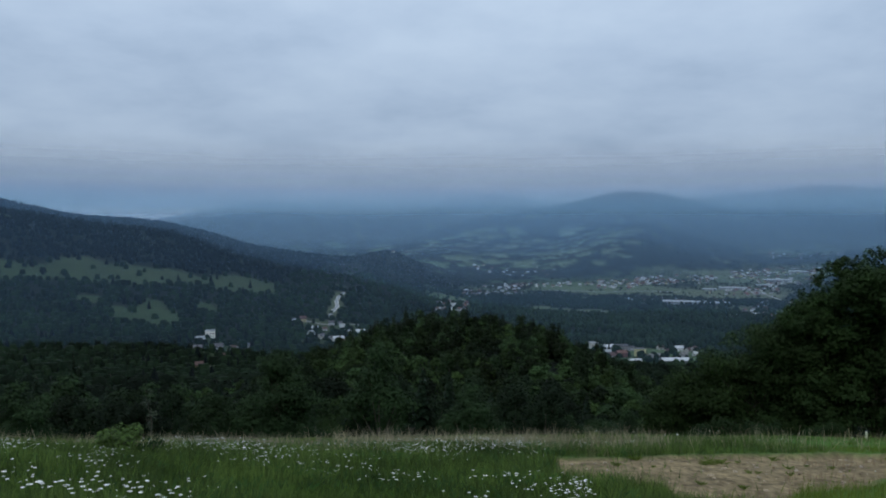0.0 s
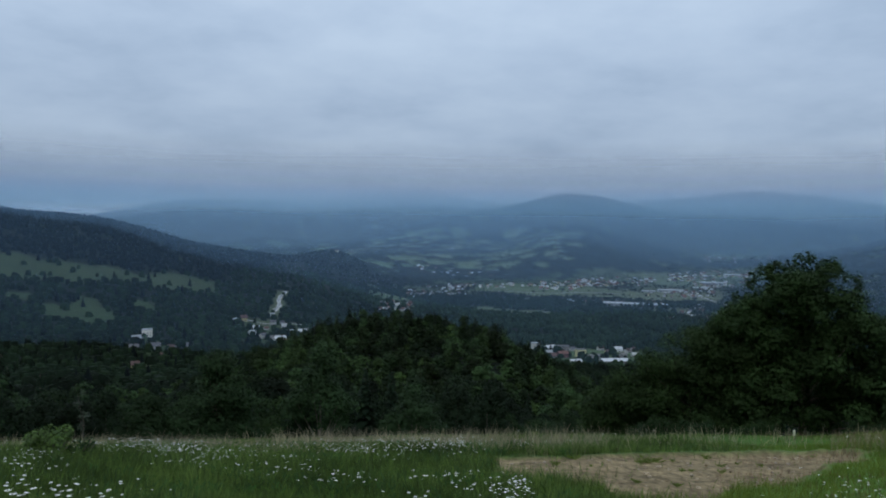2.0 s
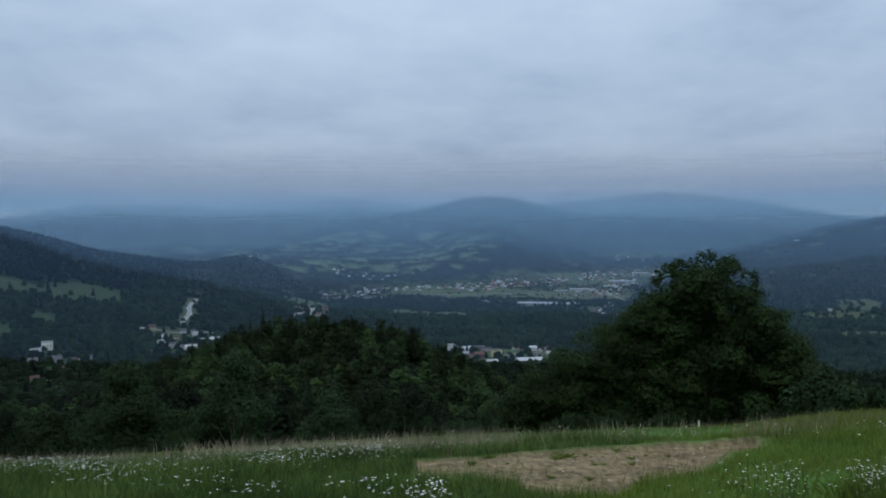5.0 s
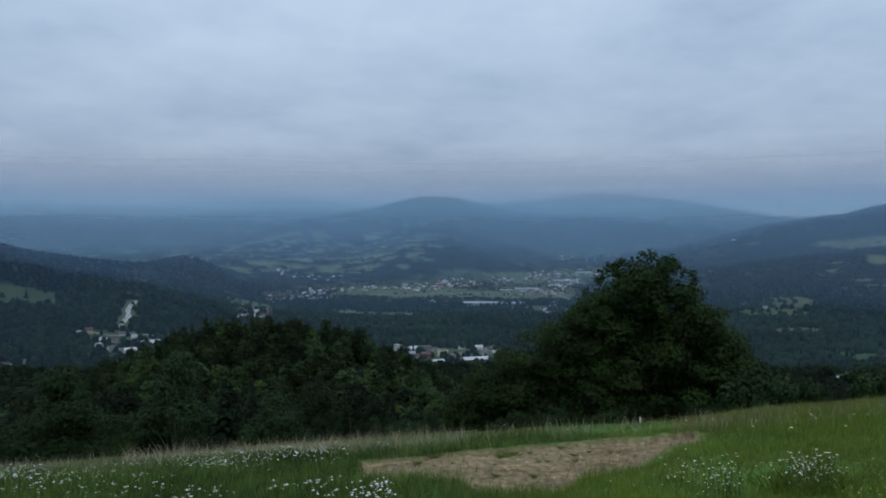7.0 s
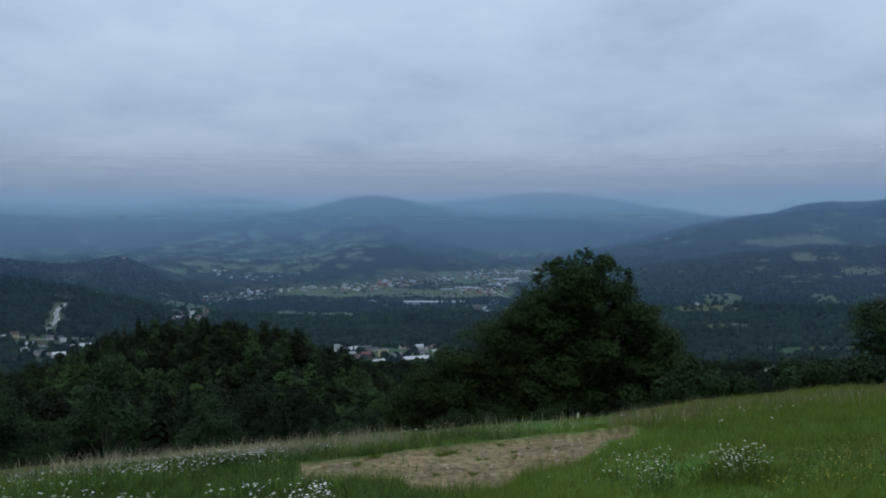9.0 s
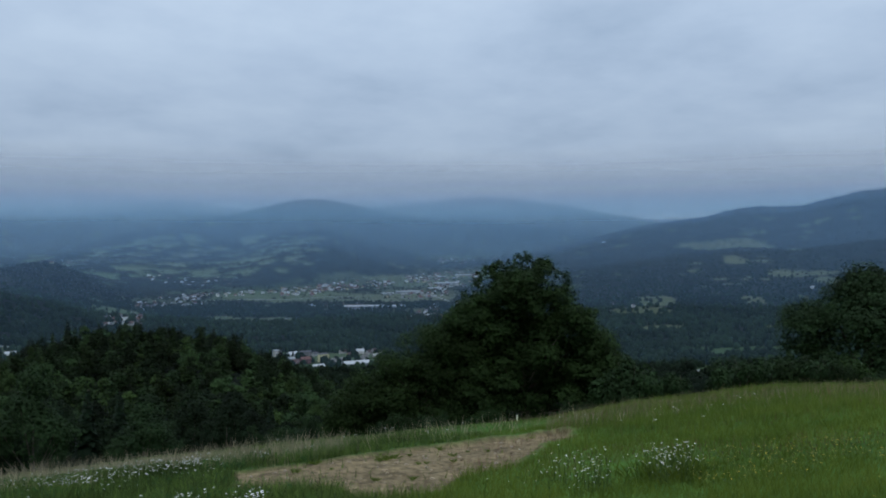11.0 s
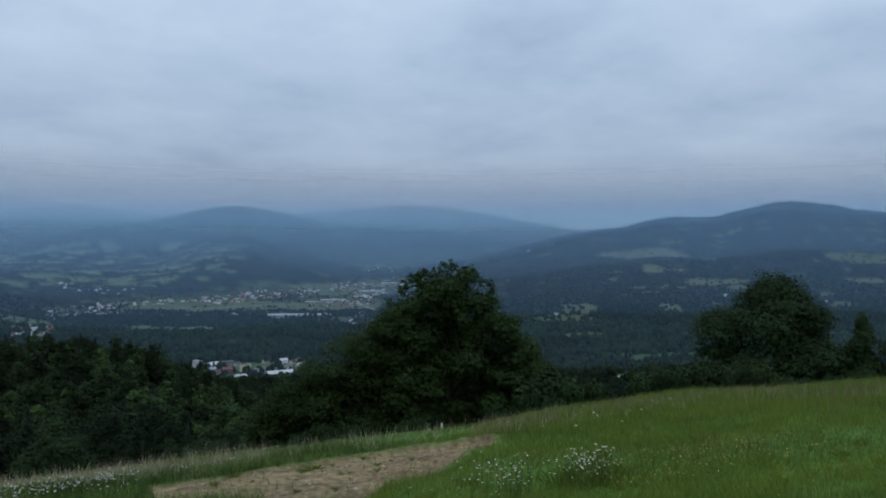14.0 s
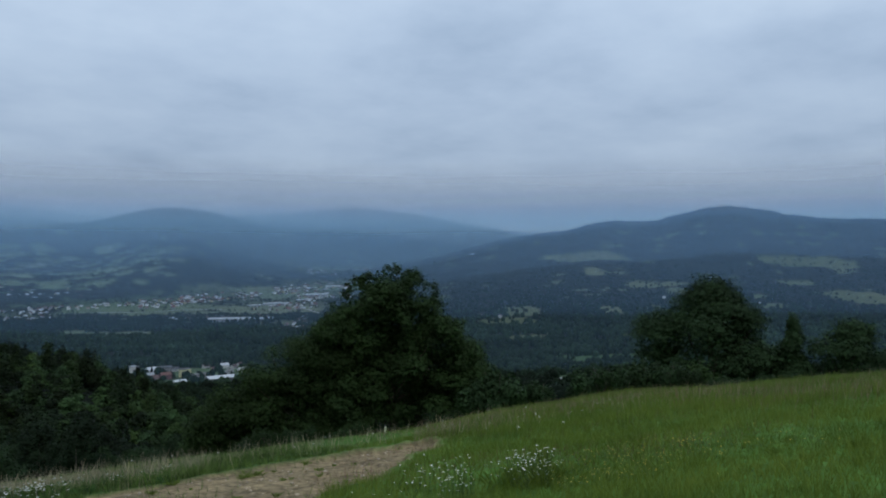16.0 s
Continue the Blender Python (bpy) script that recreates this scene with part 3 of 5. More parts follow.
def conifer(name, seed, height, wide, label):
    g = np.random.default_rng(seed)
    thing = new(name)
    v, f = limb([(0, 0, -0.4), (0, 0, height * 0.5), (0, 0, height)], [0.22, 0.13, 0.02], 6)
    link_mesh("trunk", indexed_mesh("trunk", v, f, BARK), None, thing)
    faces = []
    for k in range(760):
        u = g.random() ** 1.25
        z = height * (0.06 + 0.92 * u)
        reach = (wide * (1 - u) ** 0.8 + 0.1) * g.uniform(0.55, 1.1)
        a = g.uniform(0, 6.283)
        d, s = np.array((math.cos(a), math.sin(a), 0)), np.array((-math.sin(a), math.cos(a), 0))
        w = 0.14 + reach * 0.14
        root = np.array((0, 0, z + 0.2)) + d * reach * 0.35
        tip = np.array((0, 0, z - reach * 0.25)) + d * reach
        faces.append([root + s * w * 1.6 - (0, 0, 0.2 + 0.1 * reach), tip, root - s * w * 1.6 - (0, 0, 0.1)])
    link_mesh("crown", faces_mesh("crown", np.array(faces), NEEDLE), None, thing)
    return tagged(thing, label, "tree")


def stand(thing, x, y, turn=0.0, size=1.0, sink=0.15, tall=1.0):
    thing.matrix_basis = Matrix.Translation((x, y, height_at(x, y) - sink)) @ Matrix.Rotation(turn, 4, "Z") @ Matrix.Diagonal((size, size, size * tall, 1))
    return thing


def at(az, r):
    return r * math.sin(radians(az)), r * math.cos(radians(az))


# The dense tree at the far side of the sandy patch, and the thicket that leans on it towards the valley.
g0 = np.random.default_rng(3)
R0 = 36.0
RIGHT = np.array((math.cos(radians(29)), -math.sin(radians(29))))
AHEAD = np.array((math.sin(radians(29)), math.cos(radians(29))))


def outlined_lobes(g, n, inner, across_x, high_z, thick, low=0.45):
    """Lobes that fill an upright outline: its height over the way across, and how thick it is."""
    made = []
    for k in range(n + inner):
        across = g.uniform(across_x[0] + 0.3, across_x[-1] - 0.3)
        rx = g.uniform(0.38, 0.85) if k < n else 1.0
        high = min(float(np.interp(across + d * rx, across_x, high_z)) for d in (-0.55, 0, 0.55))
        rx = min(rx * (0.85 if high > 6.2 else 1.0), max(0.3, high * 0.3))
        back = g.uniform(-1, 1) * (thick + 0.14 * high) * (1.0 if k < n else 0.4)
        up_ = max(low, (high - rx * 0.95) * (g.uniform(0.05, 1) ** (0.6 if k < n else 1.0)))
        p = RIGHT * across + AHEAD * back
        made.append((p[0], p[1], up_, rx, rx, rx * 0.85))
    return made


TREE_X, TREE_Z = (-4.2, -3.5, -3.0, -2.4, -1.8, -1.0, 0.0, 1.1, 1.8, 2.6, 3.3, 4.0, 4.7, 5.1), (5.2, 5.9, 6.5, 7.15, 7.7, 8.0, 8.25, 8.1, 7.6, 6.7, 6.2, 5.1, 3.7, 2.0)
lobes = outlined_lobes(g0, 250, 130, TREE_X, TREE_Z, 1.0)
for k in range(34):  # upright shoots over the crown
    across = g0.uniform(-2.9, 2.2)
    p = RIGHT * across + AHEAD * g0.uniform(-1.2, 1.2)
    lobes.append((p[0], p[1], float(np.interp(across, TREE_X, TREE_Z)) - g0.uniform(0.1, 0.5), 0.2, 0.2, g0.uniform(0.25, 0.42)))
big_tree = broadleaf("broadleaf_tree", 11, lobes, 165000, 0.127, 6.4, 0.20, LEAF, "dense dark green broadleaf tree beside the bare sandy patch", forks=6)
stand(big_tree, *at(29.2, R0))
THICKET_X, THICKET_Z = (-9.4, -8.7, -7.7, -6.8, -6.0, -5.1, -4.2, -3.4, -2.4, -1.4), (1.6, 2.9, 3.85, 4.5, 5.1, 5.6, 6.0, 6.2, 6.2, 4.6)
lobes = outlined_lobes(np.random.default_rng(4), 150, 60, THICKET_X, THICKET_Z, 0.8, low=0.3)
lobes = [(x + 4.5 * RIGHT[0], y + 4.5 * RIGHT[1], z, rx, ry, rz) for x, y, z, rx, ry, rz in lobes]
thicket = broadleaf("hazel_thicket", 12, lobes, 72000, 0.105, 4.2, 0.10, LEAF_THICKET, "sloping green hazel thicket leaning on the dense tree", forks=6)
tagged(thicket, category="bush")
foot = np.array(at(29.2, R0)) - 4.5 * RIGHT - 0.3 * AHEAD
stand(thicket, *foot)

# Trees at the meadow's upper edge.
g1 = np.random.default_rng(5)
edge_round = broadleaf("broadleaf_tree", 21, round_lobes(g1, 46, 4.3, 1.2, 7.6, 1.2), 58000, 0.138, 7.0, 0.28, LEAF_MID, "large round dark broadleaf tree at the meadow's edge")
stand(edge_round, *at(51.9, 52), size=1.22)
cone_lobes = [(0.75 * (1 - u) * math.cos(7.1 * k), 0.75 * (1 - u) * math.sin(7.1 * k), 0.7 + 4.6 * u, 0.25 + 0.85 * (1 - u), 0.25 + 0.85 * (1 - u), 0.55) for k, u in enumerate(np.linspace(0, 1, 26))]
edge_narrow = broadleaf("broadleaf_tree", 22, cone_lobes, 26000, 0.115, 5.2, 0.14, LEAF_MID, "narrow pointed dark green tree at the meadow's edge")
stand(edge_narrow, *at(57.1, 50), size=1.3)
edge_low = broadleaf("broadleaf_tree", 23, round_lobes(g1, 24, 2.7, 0.6, 5.4, 1.0), 32000, 0.12, 5.0, 0.18, LEAF_MID, "low round green tree at the meadow's edge")
stand(edge_low, *at(60.7, 51), size=1.27)

round_tree = broadleaf("broadleaf_tree", 24, round_lobes(g1, 44, 3.7, 0.6, 9.2, 1.2), 36000, 0.165, 8.4, 0.22, LEAF_MID, "round mid-green broadleaf tree below the flowery strip", forks=4)
stand(round_tree, *at(-12.1, 57))

# ---------- the wood below the meadow ----------
kinds, kinds_far = [], []
for k in range(6):
    for row, leaves, size in ((kinds, 6000, 0.235), (kinds_far, 2400, 0.36)):
        gk = np.random.default_rng(100 + k)
        w, h = gk.uniform(2.2, 3.3), gk.uniform(8.0, 11.0)
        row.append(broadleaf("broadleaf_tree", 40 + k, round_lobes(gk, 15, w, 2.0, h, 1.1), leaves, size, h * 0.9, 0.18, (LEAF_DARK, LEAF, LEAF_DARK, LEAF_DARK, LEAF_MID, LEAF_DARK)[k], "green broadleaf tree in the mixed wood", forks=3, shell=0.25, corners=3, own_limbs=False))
firs = [conifer("spruce_tree", 60 + k, h, w, "dark spruce in the mixed wood") for k, (h, w) in enumerate([(12.5, 2.7), (11, 2.4), (13.5, 3.0)])]
for model in kinds + kinds_far + firs:
    model["group"] = "trees of the wood below the meadow"
models_used = set()



def grow(model, x, y, turn, size, tall=1.0):
    """The model itself stands at its first place, copies at the others."""
    if model.name not in models_used:
        models_used.add(model.name)
        return stand(model, x, y, turn, size, tall=tall)
    m = Matrix.Translation((x, y, height_at(x, y) - 0.15)) @ Matrix.Rotation(turn, 4, "Z") @ Matrix.Diagonal((size, size, size * tall, 1))
    made = copy_thing(model, m)
    made.matrix_basis = m
    return made


gw = np.random.default_rng(17)
planted = []
tries = 0
while len(planted) < 275 and tries < 16000:
    tries += 1
    az = gw.uniform(-33, 24)
    r = 50 * (108 / 50) ** gw.uniform(0, 1)
    x, y = at(az, r)
    gap = 2.3 + r * 0.012
    if az > 14 and r < 75 or abs(az + 12.1) < 4.5 and r < 66:
        continue
    if any((x - px) ** 2 + (y - py) ** 2 < gap * gap for px, py in planted):
        continue
    planted.append((x, y))
    fir = gw.random() < 0.06
    model = firs[gw.integers(3)] if fir else (kinds if r < 72 else kinds_far)[gw.integers(6)]
    grow(model, x, y, gw.uniform(0, 6.28), gw.uniform(0.62, 1.0) * (0.8 if r < 62 else 0.95 if r < 90 else 1.05) * (0.8 if az > 8 else 1.05 if az < -20 else 0.9 if az < -14 else 1.0), gw.uniform(0.85, 1.15))


for k, model in enumerate(m for m in kinds + kinds_far + firs if m.name not in models_used):
    grow(model, *at(-27 + 4.1 * k, 96 + 5 * k), k * 1.9, 0.9)


def crown_of(model):
    """The corners of a model's crown faces, one triangle a row."""
    me = next(o for o in model.children if o.name.startswith("crown")).data
    co = np.empty(len(me.vertices) * 3, np.float32)
    me.vertices.foreach_get("co", co)
    return co.reshape(-1, 3, 3)


def wood(name, models, count, a0, a1, r0, r1, size, material, label, favour=None):
    """A closed stand of trees, past counting: the models' crowns strewn over a stretch of the slope."""
    g = np.random.default_rng(len(name) * 7 + count)
    crowns = []
    for m in models:  # every fourth spray, each the larger for it
        q = crown_of(m)[::4]
        mid = q.mean(1, keepdims=True)
        crowns.append(mid + (q - mid) * 1.7)
    out, tones = [], []
    for k in range(count):
        az, r = g.uniform(a0, a1), math.sqrt(g.uniform(r0 * r0, r1 * r1))
        if favour and g.random() > favour(az, r):
            continue
        x, y = at(az, r)
        t, s = g.uniform(0, 6.28), g.uniform(*size)
        c, d = math.cos(t) * s, math.sin(t) * s
        q = crowns[g.integers(len(crowns))] @ np.array(((c, d, 0), (-d, c, 0), (0, 0, s * g.uniform(0.85, 1.15))), np.float32)
        out.append(q + np.array((x, y, height_at(x, y) - 0.3), np.float32))
        light, warm = 0.42 + 2.0 * g.random() ** 2.2, g.uniform(0.0, 0.35) ** 1.5
        tones.append(np.tile(np.array((light * (1 + warm), light * (1 + 0.4 * warm), light * (1 - warm), 1), np.float32), (q.shape[0] * q.shape[1], 1)))
    me = faces_mesh(name, np.concatenate(out), material)
    me.color_attributes.new("tone", "FLOAT_COLOR", "POINT").data.foreach_set("color", np.concatenate(tones).ravel())
    tagged(link_mesh(name, me, None), label, "wood", kind="stuff")


def on_knoll(az, r):
    return 0.08 + math.exp(-0.5 * ((az - 2) / 7.5) ** 2 - 0.5 * ((r - 235) / 30) ** 2)


wood("slope_wood", [kinds_far[k] for k in (0, 2, 3, 5)], 330, -33, 24, 100, 165, (0.6, 0.95), LEAF_STAND, "dark broadleaf trees crowding on the slope below the meadow")
wood("knoll_broadleaf_wood", [kinds_far[k] for k in (0, 2, 4)], 330, -20, 24, 140, 300, (0.7, 1.0), LEAF_STAND, "dark broadleaf trees crowding on the wooded knoll")
wood("knoll_green_wood", [kinds_far[k] for k in (1, 3, 5)], 170, -26, 26, 130, 320, (0.7, 1.0), LEAF_STAND, "green broadleaf trees crowding on the wooded knoll")
wood("knoll_front_wood", [kinds_far[k] for k in (0, 1, 3, 5)], 230, -13, 19, 150, 228, (0.6, 0.9), LEAF_STAND, "green broadleaf trees on the near face of the knoll")
wood("knoll_spruce_wood", firs, 380, -15, 17, 205, 285, (0.6, 0.86), NEEDLE_STAND, "dark spruces crowding on the crest of the knoll", on_knoll)

# ---------- woods across the valley: too many to count ----------
def far_woods(name, seed, count, r0, r1, fir_share, material, fir_material, label, side=None, tall=1.0):
    g = np.random.default_rng(seed)
    az = g.uniform(-34, 66, count)
    r = np.sqrt(g.uniform(r0 ** 2, r1 ** 2, count)) if r1 < 1200 else r0 * (r1 / r0) ** g.random(count) ** 0.85
    x, y = r * np.sin(np.radians(az)), r * np.cos(np.radians(az))
    keep = (openness(x, y) < g.uniform(0.15, 0.9, count)) | (g.random(count) < np.where(az > 28, 0.2, np.where(r > 1400, 0.09, np.where(az < -9, 0.10, 0.05))))
    keep &= side(az, r) if side else True
    x, y, r = x[keep], y[keep], r[keep]
    n = len(x)
    z = land(x, y)
    fir = g.random(n) < fir_share * (0.6 + 0.8 * (wobble(x, y, 0.008) > 0.1))
    h = g.uniform(5.5, 9.0, n) * (0.8 + np.minimum(r, 1200) / 5000) * np.where(r < 440, 1.2, 0.95) * np.where(r > 2500, 1.2, 1.0) * (1 - 0.35 * smooth(1200, 1600, r))
    h = h * np.where(r < 750, g.uniform(0.6, 1.15, n), 1.0) * tall
    w = h * g.uniform(0.42, 0.62, n)
    # broadleaved: an uneven egg of five-sided rings, far off of four-sided ones
    k = 5 if r1 < 1500 else 4
    egg = [(-0.1, 0.9), (0.45, 1.0), (0.8, 0.78), (1.0, 0.32)] if r1 < 800 else [(-0.1, 0.9), (0.5, 0.98), (0.95, 0.42)] if r1 < 1500 else [(0.0, 0.95), (0.75, 0.66)]
    for sel, rows_, mat_, part in ((~fir, egg, material, name), (fir, [(-0.1, 0.75), (0.5, 0.45), (1.3, 0.04)], fir_material, name + "_spruces")):
        m = int(sel.sum())
        if not m:
            continue
        a = np.arange(k) * 2 * math.pi / k
        rings_ = []
        for hh, ww in rows_:
            jit = g.uniform(0.72, 1.28, (m, k))
            rad = w[sel][:, None] * ww * jit
            turn = g.uniform(0, 6.28, (m, 1)) * 0.2
            rings_.append(np.stack([x[sel][:, None] + rad * np.cos(a + turn), y[sel][:, None] + rad * np.sin(a + turn), z[sel][:, None] + h[sel][:, None] * (hh + g.uniform(-0.07, 0.07, (m, k)))], -1))
        v = np.stack(rings_, 1).reshape(-1, 3)
        base = (np.arange(m) * len(rows_) * k)[:, None, None]
        ii = np.arange(len(rows_) - 1)[:, None] * k + np.arange(k)[None]
        jj = np.arange(len(rows_) - 1)[:, None] * k + (np.arange(k)[None] + 1) % k
        f = np.stack([ii, jj, jj + k, ii + k], -1).reshape(1, -1, 4) + base
        cap = np.array([[0, 1, 2, 3]])[None] + (len(rows_) - 1) * k + base
        f = np.concatenate([f.reshape(-1, 4), cap.reshape(-1, 4)])
        tagged(link_mesh(part, indexed_mesh(part, v, f, mat_), None), label, "woods", kind="stuff")


def ridge_side(az, r):
    """The dark wooded ridge behind the long pasture, and its spur by the river."""
    return (az < 1.5) & (r > np.interp(az, STRIP_AZ + [-9.5, -6.5, -3.0, 1.5], STRIP_FAR + [1330, 1620, 1640, 1700])) & (r < 2350)


def leafy_side(az, r):
    return (az < -6) & ~ridge_side(az, r)


def plain_side(az, r):
    return ~ridge_side(az, r) & (az >= -6) & (r > 600) & ~(wood_belt(az, r) & (r < 1590))


def near_side(az, r):
    return (r < 430 + 30 * np.sin(az * 0.8)) | (az >= -6)


def wood_belt(az, r):
    """The dark belt of tall trees between the woods of the plain and the town."""
    return (r > 1440 + 30 * np.sin(az * 0.9)) & (az > -1) & (az < 24)


far_woods("near_slope_woods", 71, 8500, 230, 610, 0.05, WOODS_NEAR_SHADED, WOODS_FIR, "dense mixed woods on the lower slope", near_side)
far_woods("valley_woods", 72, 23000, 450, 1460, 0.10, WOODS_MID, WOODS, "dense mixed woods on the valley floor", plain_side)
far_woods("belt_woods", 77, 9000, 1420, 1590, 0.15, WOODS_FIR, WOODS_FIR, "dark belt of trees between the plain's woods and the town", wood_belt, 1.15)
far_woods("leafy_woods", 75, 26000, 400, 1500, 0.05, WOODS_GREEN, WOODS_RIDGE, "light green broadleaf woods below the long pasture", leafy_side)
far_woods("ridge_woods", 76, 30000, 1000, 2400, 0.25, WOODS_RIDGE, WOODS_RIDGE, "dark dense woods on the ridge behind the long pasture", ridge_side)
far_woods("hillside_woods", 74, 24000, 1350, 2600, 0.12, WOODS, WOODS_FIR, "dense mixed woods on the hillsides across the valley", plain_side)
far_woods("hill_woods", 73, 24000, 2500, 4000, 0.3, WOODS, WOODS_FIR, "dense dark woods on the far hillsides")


# ---------- meadow: grass, tall dry grass at the rim, flowers ----------
def blades(name, g, x, y, h, wide, lean, material, label, flat=False):
    n = len(x)
    z = land(x, y) - 0.03
    a = g.uniform(0, 6.283, n)
    d = np.stack([np.cos(a), np.sin(a), np.zeros(n)], -1)
    b = g.uniform(0, 6.283, n)
    s = np.stack([np.cos(b), np.sin(b), np.zeros(n)], -1) * (wide * g.uniform(0.7, 1.3, n))[:, None]
    p = np.stack([x, y, z], -1)
    bend = (lean * h * g.uniform(0.2, 1.0, n))[:, None]
    mid = p + d * bend * 0.3 + np.stack([np.zeros(n), np.zeros(n), h * 0.6], -1)
    tip = p + d * bend + np.stack([np.zeros(n), np.zeros(n), h * g.uniform(0.85, 1.0, n)], -1)
    f = np.stack([p - s, p + s, tip], 1) if flat else np.stack([p - s, p + s, mid + s * 0.7, tip], 1)
    return tagged(link_mesh(name, faces_mesh(name, f, material), None), label, "grass", kind="stuff")


gg = np.random.default_rng(31)


def meadow_points(g, n, r0, r1, a0=-34, a1=66, power=1.0):
    az = g.uniform(a0, a1, n)
    r = (g.uniform(r0 ** power, r1 ** power, n)) ** (1 / power)
    return r * np.sin(np.radians(az)), r * np.cos(np.radians(az))


def blade_height(x, y):
    mown = smooth(-2.5, 2, x - 0.55 * y + 1.5)
    return (0.30 - 0.16 * mown) * (0.55 + 0.5 * (0.5 + 0.5 * wobble(x, y, 0.8)) + 0.45 * (0.5 + 0.5 * wobble(x, y, 3.1, 0.7)))


x, y = meadow_points(gg, 430000, 6.0, 42, power=0.9)
keep = (bareness(x, y) < gg.uniform(0.02, 0.4, len(x))) | (gg.random(len(x)) < 0.006)
x, y = x[keep], y[keep]
r = np.hypot(x, y)
short = smooth(-2.5, 2, x - 0.55 * y + 1.5) > gg.uniform(0.2, 0.8, len(x))
h = blade_height(x, y) * gg.uniform(0.5, 1.3, len(x)) * (0.75 + 0.5 * (0.5 + 0.5 * wobble(x, y, 11.0, 0.3))) * (1 - 0.72 * smooth(17, 24, r) * smooth(36, 26, np.degrees(np.arctan2(x, y)))) * (1 + 0.5 * smooth(12, 22, r) * smooth(26, 36, np.degrees(np.arctan2(x, y))))
for sel, name, material, label in ((short, "mown_grass", GRASS, "short bright green meadow grass"), (~short, "meadow_grass", GRASS_LONG, "long green meadow grass beside the sandy patch")):
    blades(name, gg, x[sel], y[sel], h[sel], 0.0042 + 0.00018 * r[sel], 0.6, material, label, flat=True)
# broad dark and pale green herbs in clumps among the long grass
for name, n, low, material, label, k in (("meadow_herbs", 38000, 0.15, HERB, "dark broad-leaved herbs in clumps in the long grass", 0.4), ("bright_herbs", 22000, 0.35, LEAF_LIGHT, "yellowish green herbs in clumps in the long grass", 2.6)):
    x, y = meadow_points(gg, n, 8.5, 22, a0=-34, a1=14)
    keep = (bareness(x, y) < 0.02) & (wobble(x, y, 1.3, k) + 0.7 * wobble(x, y, 3.7, k) > gg.uniform(low - 0.4, low + 0.6, len(x)))
    x, y = x[keep], y[keep]
    blades(name, gg, x, y, gg.uniform(0.08, 0.25, len(x)), np.full(len(x), 0.0075), 0.8, material, label)
# the meadow goes on beside and behind the eye
x, y = meadow_points(gg, 60000, 1.2, 16, a0=66, a1=326)
blades("meadow_grass_behind", gg, x, y, gg.uniform(0.06, 0.2, len(x)), np.full(len(x), 0.005), 0.6, GRASS, "short bright green meadow grass", flat=True)
x, y = meadow_points(gg, 24000, 1.2, 6.2)
blades("meadow_grass_near", gg, x, y, gg.uniform(0.05, 0.13, len(x)), np.full(len(x), 0.004), 0.6, GRASS, "short bright green meadow grass", flat=True)
x, y = meadow_points(gg, 26000, 10.0, 31, a0=24, a1=66)
keep = wobble(x, y, 0.5, 1.7) + 0.4 * wobble(x, y, 1.4) > gg.uniform(0.1, 1.1, len(x))
x, y = x[keep], y[keep]
blades("sorrel_stems", gg, x, y, gg.uniform(0.08, 0.24, len(x)), np.full(len(x), 0.003), 0.4, GRASS_RED, "reddish seeding stems in patches of the meadow", flat=True)
x, y = meadow_points(gg, 11000, 20.5, 32)
az = np.degrees(np.arctan2(x, y))
keep = (gg.random(len(x)) < (0.5 + 0.5 * wobble(x, y, 0.6)) * np.where((az > -7) & (az < 15) | (az > 33), 1.0, 0.3)) & (np.hypot(x, y) < 26 + 5.5 * np.exp(-0.5 * ((az - 44) / 7) ** 2))
x, y = x[keep], y[keep]
blades("tall_dry_grass", gg, x, y, gg.uniform(0.05, 0.17, len(x)), np.full(len(x), 0.003), 0.5, GRASS_DRY, "tall seeding grass bleached at the meadow's rim", flat=True)
x, y = meadow_points(gg, 26000, 18.0, 25, a0=-33, a1=17)
keep = wobble(x, y, 1.7, 0.4) + 0.5 * wobble(x, y, 0.55) > gg.uniform(-0.9, 0.8, len(x)) + 1.6 * smooth(8, 17, np.degrees(np.arctan2(x, y)))
x, y = x[keep], y[keep]
blades("pale_seeding_grass", gg, x, y, gg.uniform(0.08, 0.42, len(x)), np.full(len(x), 0.0046), 0.5, GRASS_PALE, "pale wispy seeding grass at the meadow's rim", flat=True)
x, y = meadow_points(gg, 11000, 18.5, 25.5, a0=6, a1=38)
keep = (bareness(x, y) < 0.03) & (wobble(x, y, 1.1, 0.9) + 0.6 * wobble(x, y, 0.5, 2.0) > gg.uniform(-0.8, 0.7, len(x)))
x, y = x[keep], y[keep]
blades("rim_long_grass", gg, x, y, gg.uniform(0.10, 0.34, len(x)), np.full(len(x), 0.0058), 0.8, GRASS_LONG, "long shaggy grass between the bare patch and the trees", flat=True)
x, y = x[::9], y[::9]
blades("rim_pale_stalks", gg, x, y, gg.uniform(0.25, 0.65, len(x)), np.full(len(x), 0.0055), 0.5, STALK, "pale seeding stalks between the bare patch and the trees", flat=True)
az = gg.uniform(31, 64, 5200)
r = 23.5 + 6.3 * np.exp(-0.5 * ((az - 44) / 6) ** 2) + gg.normal(-2.5, 2.2, len(az))
x, y = r * np.sin(np.radians(az)), r * np.cos(np.radians(az))
for k, (material, name, label) in enumerate(((GRASS_PALE, "rim_seeding_grass", "pale seeding grass along the meadow's upper rim"), (GRASS_RED, "rim_sorrel", "reddish sorrel stems along the meadow's upper rim"))):
    blades(name, gg, x[k::2], y[k::2], gg.uniform(0.2, 0.5, len(x[k::2])), np.full(len(x[k::2]), 0.0048), 0.45, material, label, flat=True)
